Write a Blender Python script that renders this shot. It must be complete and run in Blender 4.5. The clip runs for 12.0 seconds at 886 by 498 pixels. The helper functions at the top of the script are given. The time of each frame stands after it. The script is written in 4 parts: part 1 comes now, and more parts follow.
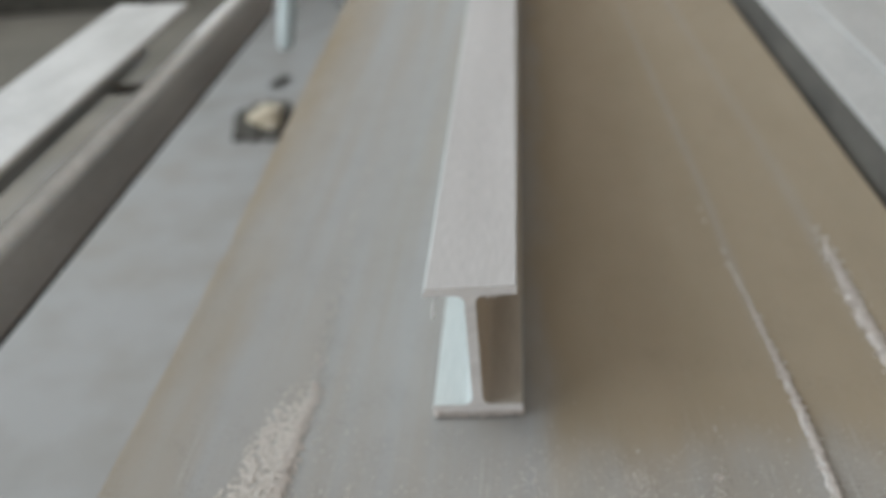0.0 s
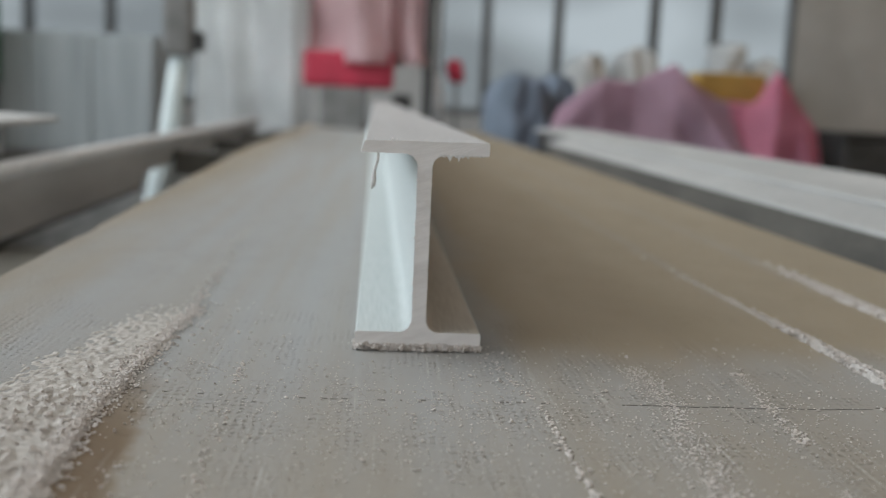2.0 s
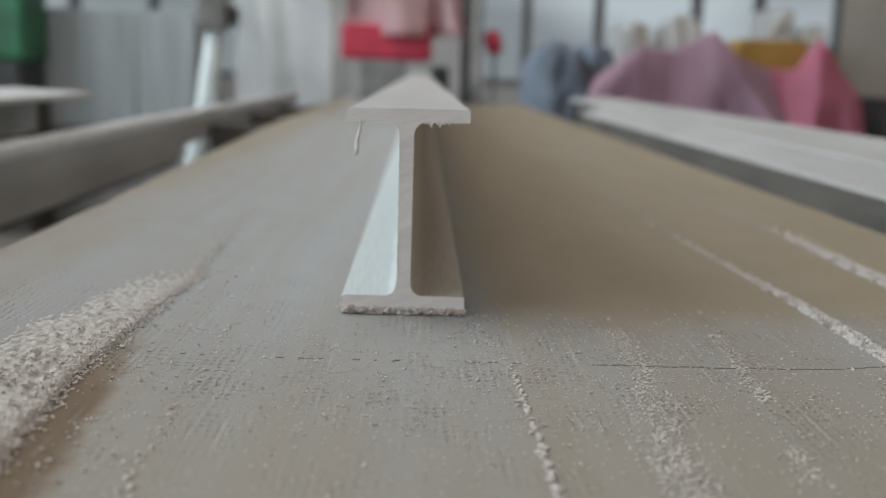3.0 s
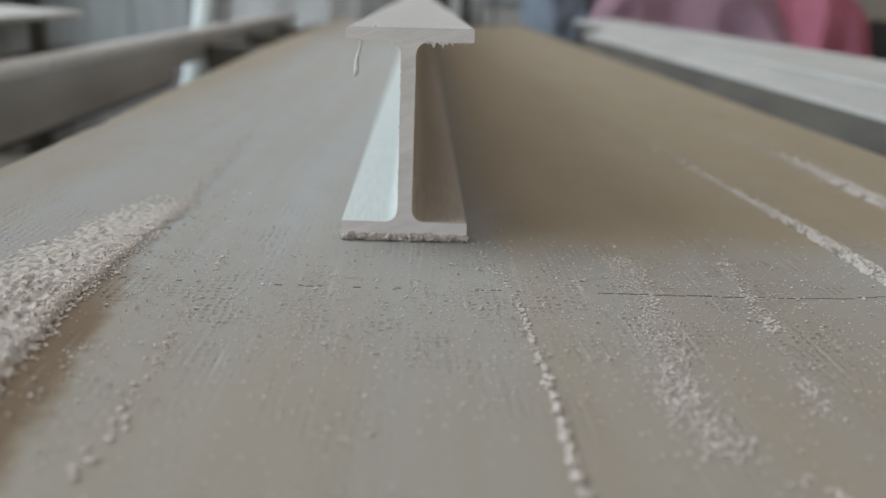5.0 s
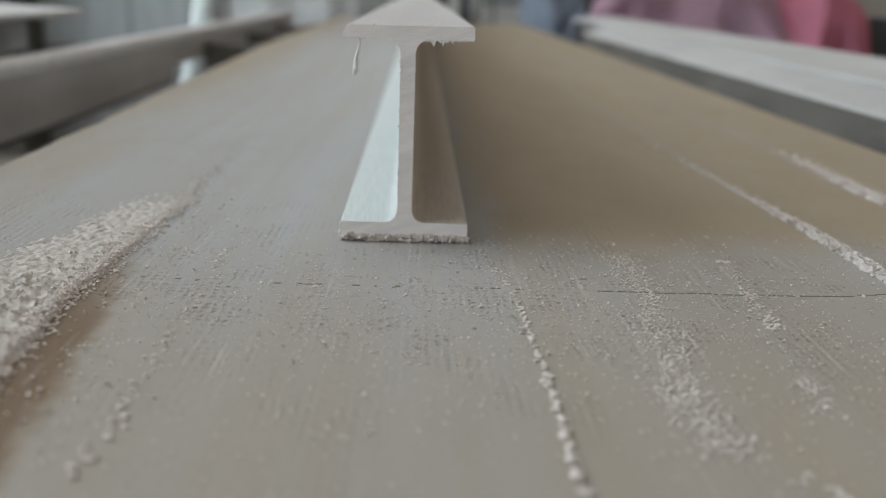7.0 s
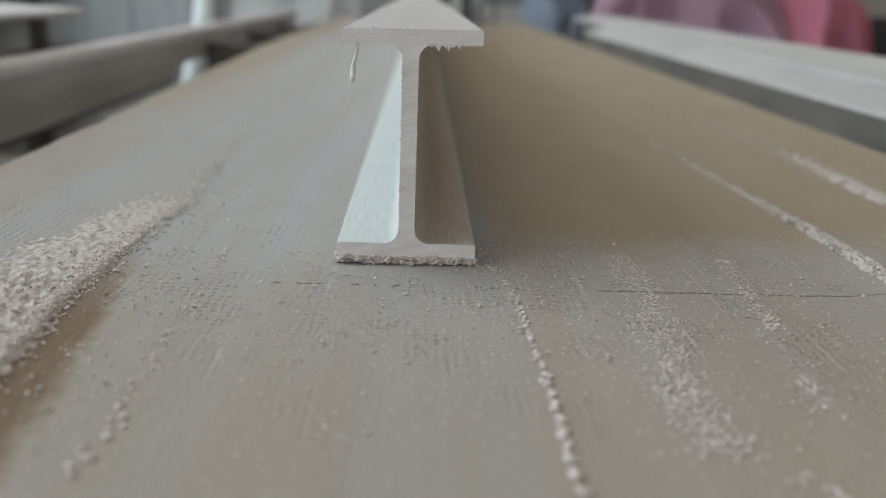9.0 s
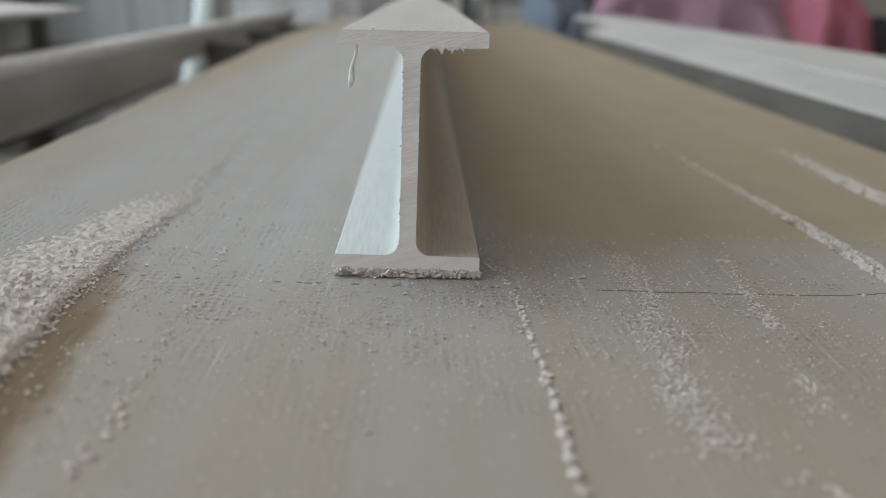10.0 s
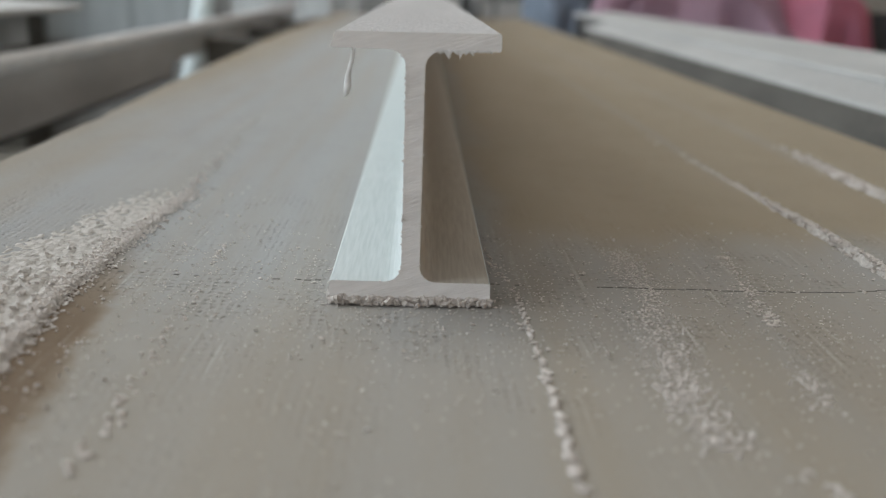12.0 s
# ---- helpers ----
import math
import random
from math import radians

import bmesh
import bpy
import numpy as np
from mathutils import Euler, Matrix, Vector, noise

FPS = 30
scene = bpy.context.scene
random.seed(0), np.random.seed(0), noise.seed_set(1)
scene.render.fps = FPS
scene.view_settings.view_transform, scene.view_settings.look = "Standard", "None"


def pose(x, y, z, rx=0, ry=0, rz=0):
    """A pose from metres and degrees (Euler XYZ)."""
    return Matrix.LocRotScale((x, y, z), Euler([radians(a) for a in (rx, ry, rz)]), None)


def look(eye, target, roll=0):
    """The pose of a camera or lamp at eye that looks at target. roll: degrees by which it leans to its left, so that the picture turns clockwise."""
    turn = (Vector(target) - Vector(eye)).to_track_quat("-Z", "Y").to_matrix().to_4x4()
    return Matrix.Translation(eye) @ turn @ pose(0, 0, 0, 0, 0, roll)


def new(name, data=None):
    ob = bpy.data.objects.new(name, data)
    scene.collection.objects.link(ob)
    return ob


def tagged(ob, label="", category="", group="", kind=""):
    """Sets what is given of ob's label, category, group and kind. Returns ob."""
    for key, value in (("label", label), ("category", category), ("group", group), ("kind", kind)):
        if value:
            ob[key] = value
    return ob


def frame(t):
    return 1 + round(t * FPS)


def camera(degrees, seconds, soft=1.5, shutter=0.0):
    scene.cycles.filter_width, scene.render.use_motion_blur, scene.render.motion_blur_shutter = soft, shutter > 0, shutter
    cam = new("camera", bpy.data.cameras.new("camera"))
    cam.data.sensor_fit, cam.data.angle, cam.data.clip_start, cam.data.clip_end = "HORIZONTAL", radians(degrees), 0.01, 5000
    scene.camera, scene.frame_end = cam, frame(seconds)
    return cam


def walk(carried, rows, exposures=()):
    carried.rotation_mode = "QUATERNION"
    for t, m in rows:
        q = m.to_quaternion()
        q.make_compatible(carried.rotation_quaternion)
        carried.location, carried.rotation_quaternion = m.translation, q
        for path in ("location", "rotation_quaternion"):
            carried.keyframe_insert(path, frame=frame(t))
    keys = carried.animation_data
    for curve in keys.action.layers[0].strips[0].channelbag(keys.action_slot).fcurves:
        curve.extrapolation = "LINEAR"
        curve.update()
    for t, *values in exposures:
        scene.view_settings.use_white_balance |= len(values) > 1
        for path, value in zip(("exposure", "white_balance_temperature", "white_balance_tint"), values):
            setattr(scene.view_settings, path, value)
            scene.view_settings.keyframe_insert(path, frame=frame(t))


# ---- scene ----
cam = camera(48.0, 12.0, soft=1.0)
PATH = [
    (0, (0.044, -0.5, 0.414), (-0.145, 1.259, -0.52), -5.3),
    (0.1, (0.037, -0.546, 0.377), (-0.113, 1.238, -0.515), -5.3),
    (0.2, (0.022, -0.522, 0.34), (-0.057, 1.262, -0.561), -4.3),
    (0.3, (0.015, -0.497, 0.29), (-0.032, 1.3, -0.588), -3.8),
    (0.4, (0.011, -0.477, 0.273), (-0.018, 1.322, -0.6), -3.5),
    (0.5, (0.006, -0.473, 0.265), (-0.012, 1.335, -0.59), -3.0),
    (0.7, (-0.018, -0.47, 0.229), (-0.028, 1.371, -0.552), -1.7),
    (0.8, (-0.022, -0.476, 0.205), (-0.042, 1.389, -0.518), -1.1),
    (1, (-0.039, -0.474, 0.162), (-0.041, 1.43, -0.452), 0.8),
    (1.2, (-0.047, -0.465, 0.138), (-0.045, 1.475, -0.349), 2.5),
    (1.3, (-0.045, -0.467, 0.131), (-0.028, 1.488, -0.292), 3.1),
    (1.5, (-0.045, -0.467, 0.122), (0.019, 1.504, -0.214), 4.0),
    (1.6, (-0.041, -0.467, 0.122), (0.043, 1.508, -0.18), 4.2),
    (1.7, (-0.024, -0.464, 0.12), (0.084, 1.509, -0.185), 3.8),
    (1.8, (-0.023, -0.464, 0.12), (0.105, 1.51, -0.177), 3.2),
    (2, (-0.024, -0.464, 0.12), (0.121, 1.509, -0.178), 2.6),
    (2.5, (0.002, -0.478, 0.12), (0.074, 1.498, -0.184), 1.9),
    (3, (0.006, -0.476, 0.119), (0.059, 1.492, -0.236), 1.8),
    (3.5, (0.006, -0.47, 0.118), (0.059, 1.482, -0.313), 1.8),
    (3.7, (0.005, -0.469, 0.118), (0.061, 1.477, -0.343), 2.1),
    (5.5, (0.005, -0.464, 0.117), (0.063, 1.47, -0.389), 2.0),
    (6, (0.006, -0.464, 0.117), (0.061, 1.469, -0.392), 1.9),
    (6.5, (0.005, -0.464, 0.117), (0.065, 1.47, -0.39), 2.0),
    (7, (0.005, -0.464, 0.117), (0.065, 1.47, -0.39), 2.0),
    (9, (0.006, -0.464, 0.117), (0.062, 1.47, -0.391), 2.0),
    (9.5, (0.006, -0.464, 0.117), (0.062, 1.47, -0.388), 1.9),
    (10, (0.006, -0.464, 0.117), (0.062, 1.469, -0.392), 2.0),
    (10.5, (0.006, -0.464, 0.117), (0.062, 1.469, -0.396), 2.0),
    (11, (0.006, -0.464, 0.117), (0.063, 1.469, -0.394), 2.0),
    (11.5, (0.005, -0.463, 0.116), (0.066, 1.468, -0.399), 2.0),
    (12, (0.006, -0.463, 0.117), (0.063, 1.468, -0.399), 2.0),
]
walk(cam, [(t, look(eye, target, roll)) for t, eye, target, roll in PATH],
     exposures=[(0, 0.0), (0.8, -0.02), (1.3, -0.11), (2.0, -0.09), (2.6, -0.08), (3.3, -0.02), (4.0, 0.0), (12, 0.0)])

# the lens is focused close, on the cut end of the profile
cam.data.dof.use_dof = True
cam.data.dof.focus_distance = 0.405
cam.data.dof.aperture_fstop = 6.8

# ---------------------------------------------------------------- world and light
world = bpy.data.worlds.new("workshop_sky")
scene.world = world
world.use_nodes = True
wn = world.node_tree
sky = wn.nodes.new("ShaderNodeTexSky")
sky.sky_type, sky.sun_disc = "NISHITA", False
sky.sun_elevation, sky.sun_rotation = radians(38), radians(-100)
wn.links.new(sky.outputs["Color"], wn.nodes["Background"].inputs["Color"])
wn.nodes["Background"].inputs["Strength"].default_value = 0.10

FLOOR = -0.76
ROOF = 3.4


def area_light(name, eye, target, w, h, watts, colour):
    """A rectangular area light: sky light from the side opening, and the fills added to it."""
    data = bpy.data.lights.new(name, "AREA")
    data.shape, data.size, data.size_y, data.energy, data.color = "RECTANGLE", w, h, watts, colour
    ob = new(name, data)
    ob.matrix_world = look(eye, target)
    return ob


area_light("skylight_side", (-3.12, 1.6, 1.75), (0.0, 1.6, 0.5), 7.2, 2.2, 160, (0.825, 0.935, 1.0))
# rear and overhead fills, added to brighten near faces and the left trough
area_light("skylight_rear", (0.4, -3.42, 1.6), (0.2, 0.0, 0.2), 4.2, 2.0, 26, (1.0, 0.91, 0.81))
area_light("rooflight", (-0.6, 1.5, ROOF - 0.05), (-0.45, 1.5, 0.0), 1.6, 6.0, 92, (1.0, 0.965, 0.925))


# ---------------------------------------------------------------- materials
def material(name, colour, rough=0.6, metal=0.0, second=None, scale=30.0, bump=0.0, bump_scale=300.0,
             stretch=(1, 1, 1), contrast=(0.35, 0.65), spec=0.5, third=None):
    """Two-tone surface with a broad and a fine variation and a fine relief."""
    m = bpy.data.materials.new(name)
    m.use_nodes = True
    nt = m.node_tree
    b = nt.nodes["Principled BSDF"]
    b.inputs["Roughness"].default_value, b.inputs["Metallic"].default_value = rough, metal
    b.inputs["Specular IOR Level"].default_value = spec
    tc = nt.nodes.new("ShaderNodeTexCoord")
    mp = nt.nodes.new("ShaderNodeMapping")
    mp.inputs["Scale"].default_value = stretch
    nt.links.new(tc.outputs["Object"], mp.inputs["Vector"])
    second = second or tuple(c * 0.8 for c in colour)
    n1 = nt.nodes.new("ShaderNodeTexNoise")
    n1.inputs["Scale"].default_value, n1.inputs["Detail"].default_value = scale, 6
    nt.links.new(mp.outputs["Vector"], n1.inputs["Vector"])
    ramp = nt.nodes.new("ShaderNodeValToRGB")
    ramp.color_ramp.elements[0].position, ramp.color_ramp.elements[1].position = contrast
    ramp.color_ramp.elements[0].color, ramp.color_ramp.elements[1].color = (*second, 1), (*colour, 1)
    nt.links.new(n1.outputs["Fac"], ramp.inputs["Fac"])
    n2 = nt.nodes.new("ShaderNodeTexNoise")
    n2.inputs["Scale"].default_value, n2.inputs["Detail"].default_value = bump_scale, 4
    nt.links.new(mp.outputs["Vector"], n2.inputs["Vector"])
    mix = nt.nodes.new("ShaderNodeMix")
    mix.data_type, mix.blend_type = "RGBA", "OVERLAY"
    mix.inputs["Factor"].default_value = 0.25
    nt.links.new(ramp.outputs["Color"], mix.inputs["A"])
    nt.links.new(n2.outputs["Fac"], mix.inputs["B"])
    nt.links.new(mix.outputs["Result"], b.inputs["Base Color"])
    if bump:
        bp = nt.nodes.new("ShaderNodeBump")
        bp.inputs["Strength"].default_value, bp.inputs["Distance"].default_value = bump, 0.0006
        nt.links.new(n2.outputs["Fac"], bp.inputs["Height"])
        nt.links.new(bp.outputs["Normal"], b.inputs["Normal"])
    return m


def board_material():
    """Film-faced plywood: brown film, a worn wire-mesh print, grey dust along the run of the profile."""
    m = bpy.data.materials.new("dusty_plywood_film")
    m.use_nodes = True
    nt = m.node_tree
    N, L = nt.nodes.new, nt.links.new
    b = nt.nodes["Principled BSDF"]
    tc = N("ShaderNodeTexCoord")
    sep = N("ShaderNodeSeparateXYZ")
    L(tc.outputs["Object"], sep.inputs["Vector"])

    def noise_at(scale, stretch=(1, 1, 1), detail=5.0):
        mp = N("ShaderNodeMapping")
        mp.inputs["Scale"].default_value = stretch
        L(tc.outputs["Object"], mp.inputs["Vector"])
        n = N("ShaderNodeTexNoise")
        n.inputs["Scale"].default_value, n.inputs["Detail"].default_value = scale, detail
        L(mp.outputs["Vector"], n.inputs["Vector"])
        return n.outputs["Fac"]

    def calc(op, a, c=None, clamp=False):
        n = N("ShaderNodeMath")
        n.operation, n.use_clamp = op, clamp
        for i, v in enumerate((a, c)):
            if v is None:
                continue
            if isinstance(v, (int, float)):
                n.inputs[i].default_value = v
            else:
                L(v, n.inputs[i])
        return n.outputs["Value"]

    def rng(v, a, c, lo=0.0, hi=1.0):
        n = N("ShaderNodeMapRange")
        n.interpolation_type = "SMOOTHSTEP"
        n.inputs["From Min"].default_value, n.inputs["From Max"].default_value = a, c
        n.inputs["To Min"].default_value, n.inputs["To Max"].default_value = lo, hi
        L(v, n.inputs["Value"])
        return n.outputs["Result"]

    X, Y = sep.outputs["X"], sep.outputs["Y"]
    broad = noise_at(9.0, (1.6, 0.5, 1))
    streak = noise_at(42.0, (1.0, 0.03, 1))
    fine = noise_at(420.0)
    grain = noise_at(1500.0, (1, 1, 1), 2.0)
    # dust lies left of the profile and in front of its end; the browner film right of it is partly wiped bare, partly
    # the beam's shade put into the colour
    xw = calc("ADD", X, calc("MULTIPLY", calc("SUBTRACT", broad, 0.5), 0.10))
    left = rng(xw, -0.285, -0.165)
    bare = rng(xw, 0.018, 0.06)
    back = rng(calc("ADD", Y, calc("MULTIPLY", calc("SUBTRACT", broad, 0.5), 0.10)), -0.045, 0.05)
    right = calc("SUBTRACT", 1.0, calc("MULTIPLY", calc("MULTIPLY", bare, rng(back, 0, 1, 0.22, 1.0)), 0.92))
    dust = calc("MULTIPLY", calc("MULTIPLY", left, right), rng(streak, 0.25, 0.7, 0.62, 1.0))
    dust = calc("MULTIPLY", dust, rng(calc("ADD", Y, calc("MULTIPLY", broad, 0.12)), -0.16, 0.03, 0.62, 1.0))
    # the film is rubbed bare beside the heap, in a band that widens towards the near end
    lane = calc("ADD", X, calc("MULTIPLY", Y, 0.085))
    lane = calc("ADD", lane, calc("MULTIPLY", calc("SUBTRACT", noise_at(70.0, (1, 1, 1), 3.0), 0.5), 0.012))
    rubbed = calc("MULTIPLY", calc("SUBTRACT", 1.0, rng(lane, -0.1195, -0.1095)), rng(calc("MULTIPLY", Y, -1.0), 0.02, 0.15))
    rubbed = calc("MULTIPLY", rubbed, rng(X, -0.140, -0.130))
    dust = calc("MULTIPLY", dust, calc("SUBTRACT", 1.0, calc("MULTIPLY", rubbed, 0.95)))
    # two faint wiped streaks run on from the dust lines
    for at, wide, amount in ((0.203, 0.007, 0.30), (0.277, 0.012, 0.22)):
        off = calc("ABSOLUTE", calc("SUBTRACT", calc("ADD", X, calc("MULTIPLY", calc("MAXIMUM", calc("SUBTRACT", Y, 0.4), 0.0), 0.022)), at))
        band = calc("MULTIPLY", rng(calc("MULTIPLY", off, -1.0), -wide, 0.0), rng(Y, 0.05, 0.25))
        dust = calc("ADD", dust, calc("MULTIPLY", calc("MULTIPLY", band, rng(streak, 0.3, 0.7, 0.5, 1.0)), amount))
    dust = calc("ADD", dust, calc("MULTIPLY", rng(fine, 0.5, 0.75), 0.14), True)
    film = N("ShaderNodeMix")
    film.data_type = "RGBA"
    film.inputs["A"].default_value, film.inputs["B"].default_value = (0.278, 0.224, 0.150, 1), (0.352, 0.293, 0.213, 1)
    L(broad, film.inputs["Factor"])
    col = N("ShaderNodeMix")
    col.data_type = "RGBA"
    L(dust, col.inputs["Factor"])
    L(film.outputs["Result"], col.inputs["A"])
    col.inputs["B"].default_value = (0.352, 0.351, 0.343, 1)
    stain = N("ShaderNodeMix")
    stain.data_type = "RGBA"
    L(calc("MULTIPLY", rubbed, 0.82), stain.inputs["Factor"])
    L(col.outputs["Result"], stain.inputs["A"])
    stain.inputs["B"].default_value = (0.140, 0.090, 0.052, 1)
    # dark pits of the print that the dust has not filled
    nw = noise_at(150.0, (1, 1, 1), 3.0)
    jig = calc("MULTIPLY", calc("SUBTRACT", nw, 0.5), 8.0)
    wx = rng(noise_at(430.0, (0.55, 1.0, 1), 2.0), 0.38, 0.58)
    wy = calc("SINE", calc("ADD", calc("MULTIPLY", Y, 6.2832 / 0.0046), calc("MULTIPLY", jig, 1.2)))
    lx = calc("SINE", calc("ADD", calc("MULTIPLY", X, 6.2832 / 0.0034), calc("MULTIPLY", jig, 1.0)))
    wx = calc("MULTIPLY", wx, rng(lx, -0.7, 0.7, 0.10, 1.0))
    weave = calc("MULTIPLY", wx, rng(wy, -0.6, 0.8, 0.10, 1.0))
    patch = rng(noise_at(38.0, (1, 0.7, 1)), 0.42, 0.64)
    patch = calc("MULTIPLY", patch, rng(Y, -0.26, -0.12, 0.35, 1.0))
    fleck = rng(noise_at(800.0, (0.55, 1.0, 1), 3.0), 0.46, 0.66)
    pit = calc("MULTIPLY", calc("MULTIPLY", weave, patch), calc("ADD", 0.55, calc("MULTIPLY", fleck, 0.45)))
    dark = N("ShaderNodeMix")
    dark.data_type, dark.blend_type = "RGBA", "MULTIPLY"
    L(calc("MULTIPLY", pit, 0.36), dark.inputs["Factor"])
    L(stain.outputs["Result"], dark.inputs["A"])
    dark.inputs["B"].default_value = (0.35, 0.31, 0.27, 1)
    # fine pale scratches along and across the run
    scr = calc("MULTIPLY", rng(noise_at(420.0, (1.0, 0.022, 1), 2.0), 0.58, 0.72), rng(noise_at(900.0), 0.35, 0.6, 0.3, 1.0))
    light = N("ShaderNodeMix")
    light.data_type = "RGBA"
    scr = calc("MULTIPLY", scr, rng(calc("MULTIPLY", Y, -1.0), -0.05, 0.03, 0.12, 1.0))
    L(calc("MULTIPLY", scr, calc("MULTIPLY", patch, 0.50)), light.inputs["Factor"])
    L(dark.outputs["Result"], light.inputs["A"])
    light.inputs["B"].default_value = (0.60, 0.58, 0.54, 1)
    L(light.outputs["Result"], b.inputs["Base Color"])
    L(rng(dust, 0, 1, 0.62, 0.9), b.inputs["Roughness"])
    b.inputs["Specular IOR Level"].default_value = 0.14
    hsum = calc("ADD", calc("MULTIPLY", pit, -1.3), calc("ADD", calc("MULTIPLY", fine, 0.35), calc("MULTIPLY", grain, 0.5)))
    bp = N("ShaderNodeBump")
    bp.inputs["Strength"].default_value, bp.inputs["Distance"].default_value = 0.8, 0.00075
    L(hsum, bp.inputs["Height"])
    L(bp.outputs["Normal"], b.inputs["Normal"])
    return m


def film_material(name, colour, alpha_like, rough=0.35):
    """Translucent plastic film or thin cloth that lets light through."""
    m = material(name, colour, rough, second=tuple(c * 0.8 for c in colour), scale=6, bump_scale=60, bump=0.3)
    nt = m.node_tree
    b = nt.nodes["Principled BSDF"]
    tr = nt.nodes.new("ShaderNodeBsdfTranslucent")
    tr.inputs["Color"].default_value = (*colour, 1)
    ms = nt.nodes.new("ShaderNodeMixShader")
    ms.inputs["Fac"].default_value = alpha_like
    nt.links.new(b.outputs["BSDF"], ms.inputs[1])
    nt.links.new(tr.outputs["BSDF"], ms.inputs[2])
    nt.links.new(ms.outputs["Shader"], nt.nodes["Material Output"].inputs["Surface"])
    return m


def glow_material(name, colour, strength):
    m = bpy.data.materials.new(name)
    m.use_nodes = True
    nt = m.node_tree
    nt.nodes.remove(nt.nodes["Principled BSDF"])
    e = nt.nodes.new("ShaderNodeEmission")
    n = nt.nodes.new("ShaderNodeTexNoise")
    n.inputs["Scale"].default_value, n.inputs["Detail"].default_value = 5.0, 1.0
    r = nt.nodes.new("ShaderNodeValToRGB")
    r.color_ramp.elements[0].color = (*(c * 0.5 for c in colour), 1)
    r.color_ramp.elements[0].position, r.color_ramp.elements[1].position = 0.36, 0.62
    r.color_ramp.elements[1].color = (*colour, 1)
    nt.links.new(n.outputs["Fac"], r.inputs["Fac"])
    nt.links.new(r.outputs["Color"], e.inputs["Color"])
    e.inputs["Strength"].default_value = strength
    nt.links.new(e.outputs["Emission"], nt.nodes["Material Output"].inputs["Surface"])
    return m


M_BOARD = board_material()
M_EDGE = material("plywood_edge", (0.33, 0.25, 0.16), 0.8, second=(0.19, 0.135, 0.08), scale=400, stretch=(0.1, 0.1, 6), bump=0.4)
M_GRP = material("glass_fibre_resin", (0.58, 0.617, 0.607), 0.55, second=(0.545, 0.582, 0.572), scale=25, stretch=(1, 0.05, 1), bump=0.12, bump_scale=900, spec=0.15)
# browner copy of M_GRP: shade and warm bounce put into the colour
M_GRP_SHADE = material("shaded_glass_fibre", (0.58, 0.535, 0.47), 0.75, second=(0.52, 0.48, 0.415), scale=25, stretch=(1, 0.05, 1), bump=0.15, bump_scale=900, spec=0.15)
M_TOP = material("warm_grey_glass_fibre", (0.50, 0.485, 0.475), 0.7, second=(0.445, 0.43, 0.42), scale=25, stretch=(1, 0.06, 1), bump=0.2, bump_scale=900, spec=0.3)
M_CUT = material("sawn_glass_fibre", (0.85, 0.825, 0.80), 0.85, second=(0.74, 0.715, 0.69), scale=160, stretch=(1, 1, 3), bump=0.9, bump_scale=1300)
saw_marks = M_CUT.node_tree.nodes["Mapping"]
saw_marks.vector_type = "TEXTURE"
saw_marks.inputs["Scale"].default_value, saw_marks.inputs["Rotation"].default_value = (7.0, 1.0, 0.8), (0, radians(-17), 0)
M_DUST = material("glass_fibre_dust", (0.62, 0.585, 0.55), 0.95, second=(0.46, 0.43, 0.40), scale=500, bump=0.8, bump_scale=1800)
M_SIFT = material("sifted_dust_and_dirt", (0.56, 0.525, 0.485), 0.95, second=(0.40, 0.365, 0.325), scale=350, bump=0.9, bump_scale=1500)
M_CHIP = material("glass_fibre_chips", (0.67, 0.62, 0.575), 0.9, second=(0.50, 0.455, 0.415), scale=700, bump=0.5, bump_scale=2000)
M_FIBRE = material("raw_fibre_sliver", (0.78, 0.77, 0.75), 0.7, scale=500)
M_RESIN = material("yellowish_resin", (0.62, 0.55, 0.42), 0.6, second=(0.42, 0.36, 0.26), scale=30, bump=0.4, bump_scale=120)
M_SEAM = material("dark_seam_filler", (0.16, 0.147, 0.13), 0.9, second=(0.25, 0.232, 0.21), scale=300)
M_STEEL = material("grey_painted_steel", (0.26, 0.255, 0.245), 0.55, second=(0.16, 0.157, 0.15), scale=14, bump=0.3, stretch=(1, 0.4, 1))
M_RAIL = material("scuffed_grey_rail", (0.60, 0.595, 0.585), 0.6, second=(0.43, 0.427, 0.42), scale=9, bump=0.3, stretch=(1, 0.3, 1))
M_SIDE = material("dark_steel_side", (0.085, 0.078, 0.065), 0.7, second=(0.05, 0.046, 0.038), scale=20, bump=0.3, stretch=(1, 0.3, 1))
M_WORN = material("worn_bright_steel_edge", (0.86, 0.86, 0.85), 0.5, second=(0.72, 0.72, 0.71), scale=30)
M_WHITE = material("white_profile_plastic", (0.56, 0.555, 0.54), 0.6, second=(0.44, 0.435, 0.42), scale=18, stretch=(1, 0.3, 1), bump=0.2)
M_PALE = material("pale_grey_flange", (0.50, 0.495, 0.48), 0.6, second=(0.40, 0.396, 0.385), scale=12, stretch=(1, 0.3, 1), bump=0.2)
M_PIPE = material("white_plastic_pipe", (0.82, 0.82, 0.81), 0.4, second=(0.74, 0.74, 0.73), scale=30)
M_DARK = material("dark_machine_steel", (0.07, 0.07, 0.068), 0.5, second=(0.035, 0.035, 0.034), scale=30, metal=0.3)
M_RED = material("red_machine_paint", (0.58, 0.04, 0.085), 0.45, second=(0.42, 0.03, 0.06), scale=9)
M_PINKFILM = film_material("pink_plastic_film", (0.86, 0.66, 0.67), 0.35)
M_CLEARFILM = film_material("milky_plastic_film", (0.80, 0.81, 0.80), 0.35)
M_PINK = film_material("pink_woven_cloth", (0.90, 0.40, 0.54), 0.2, 0.8)
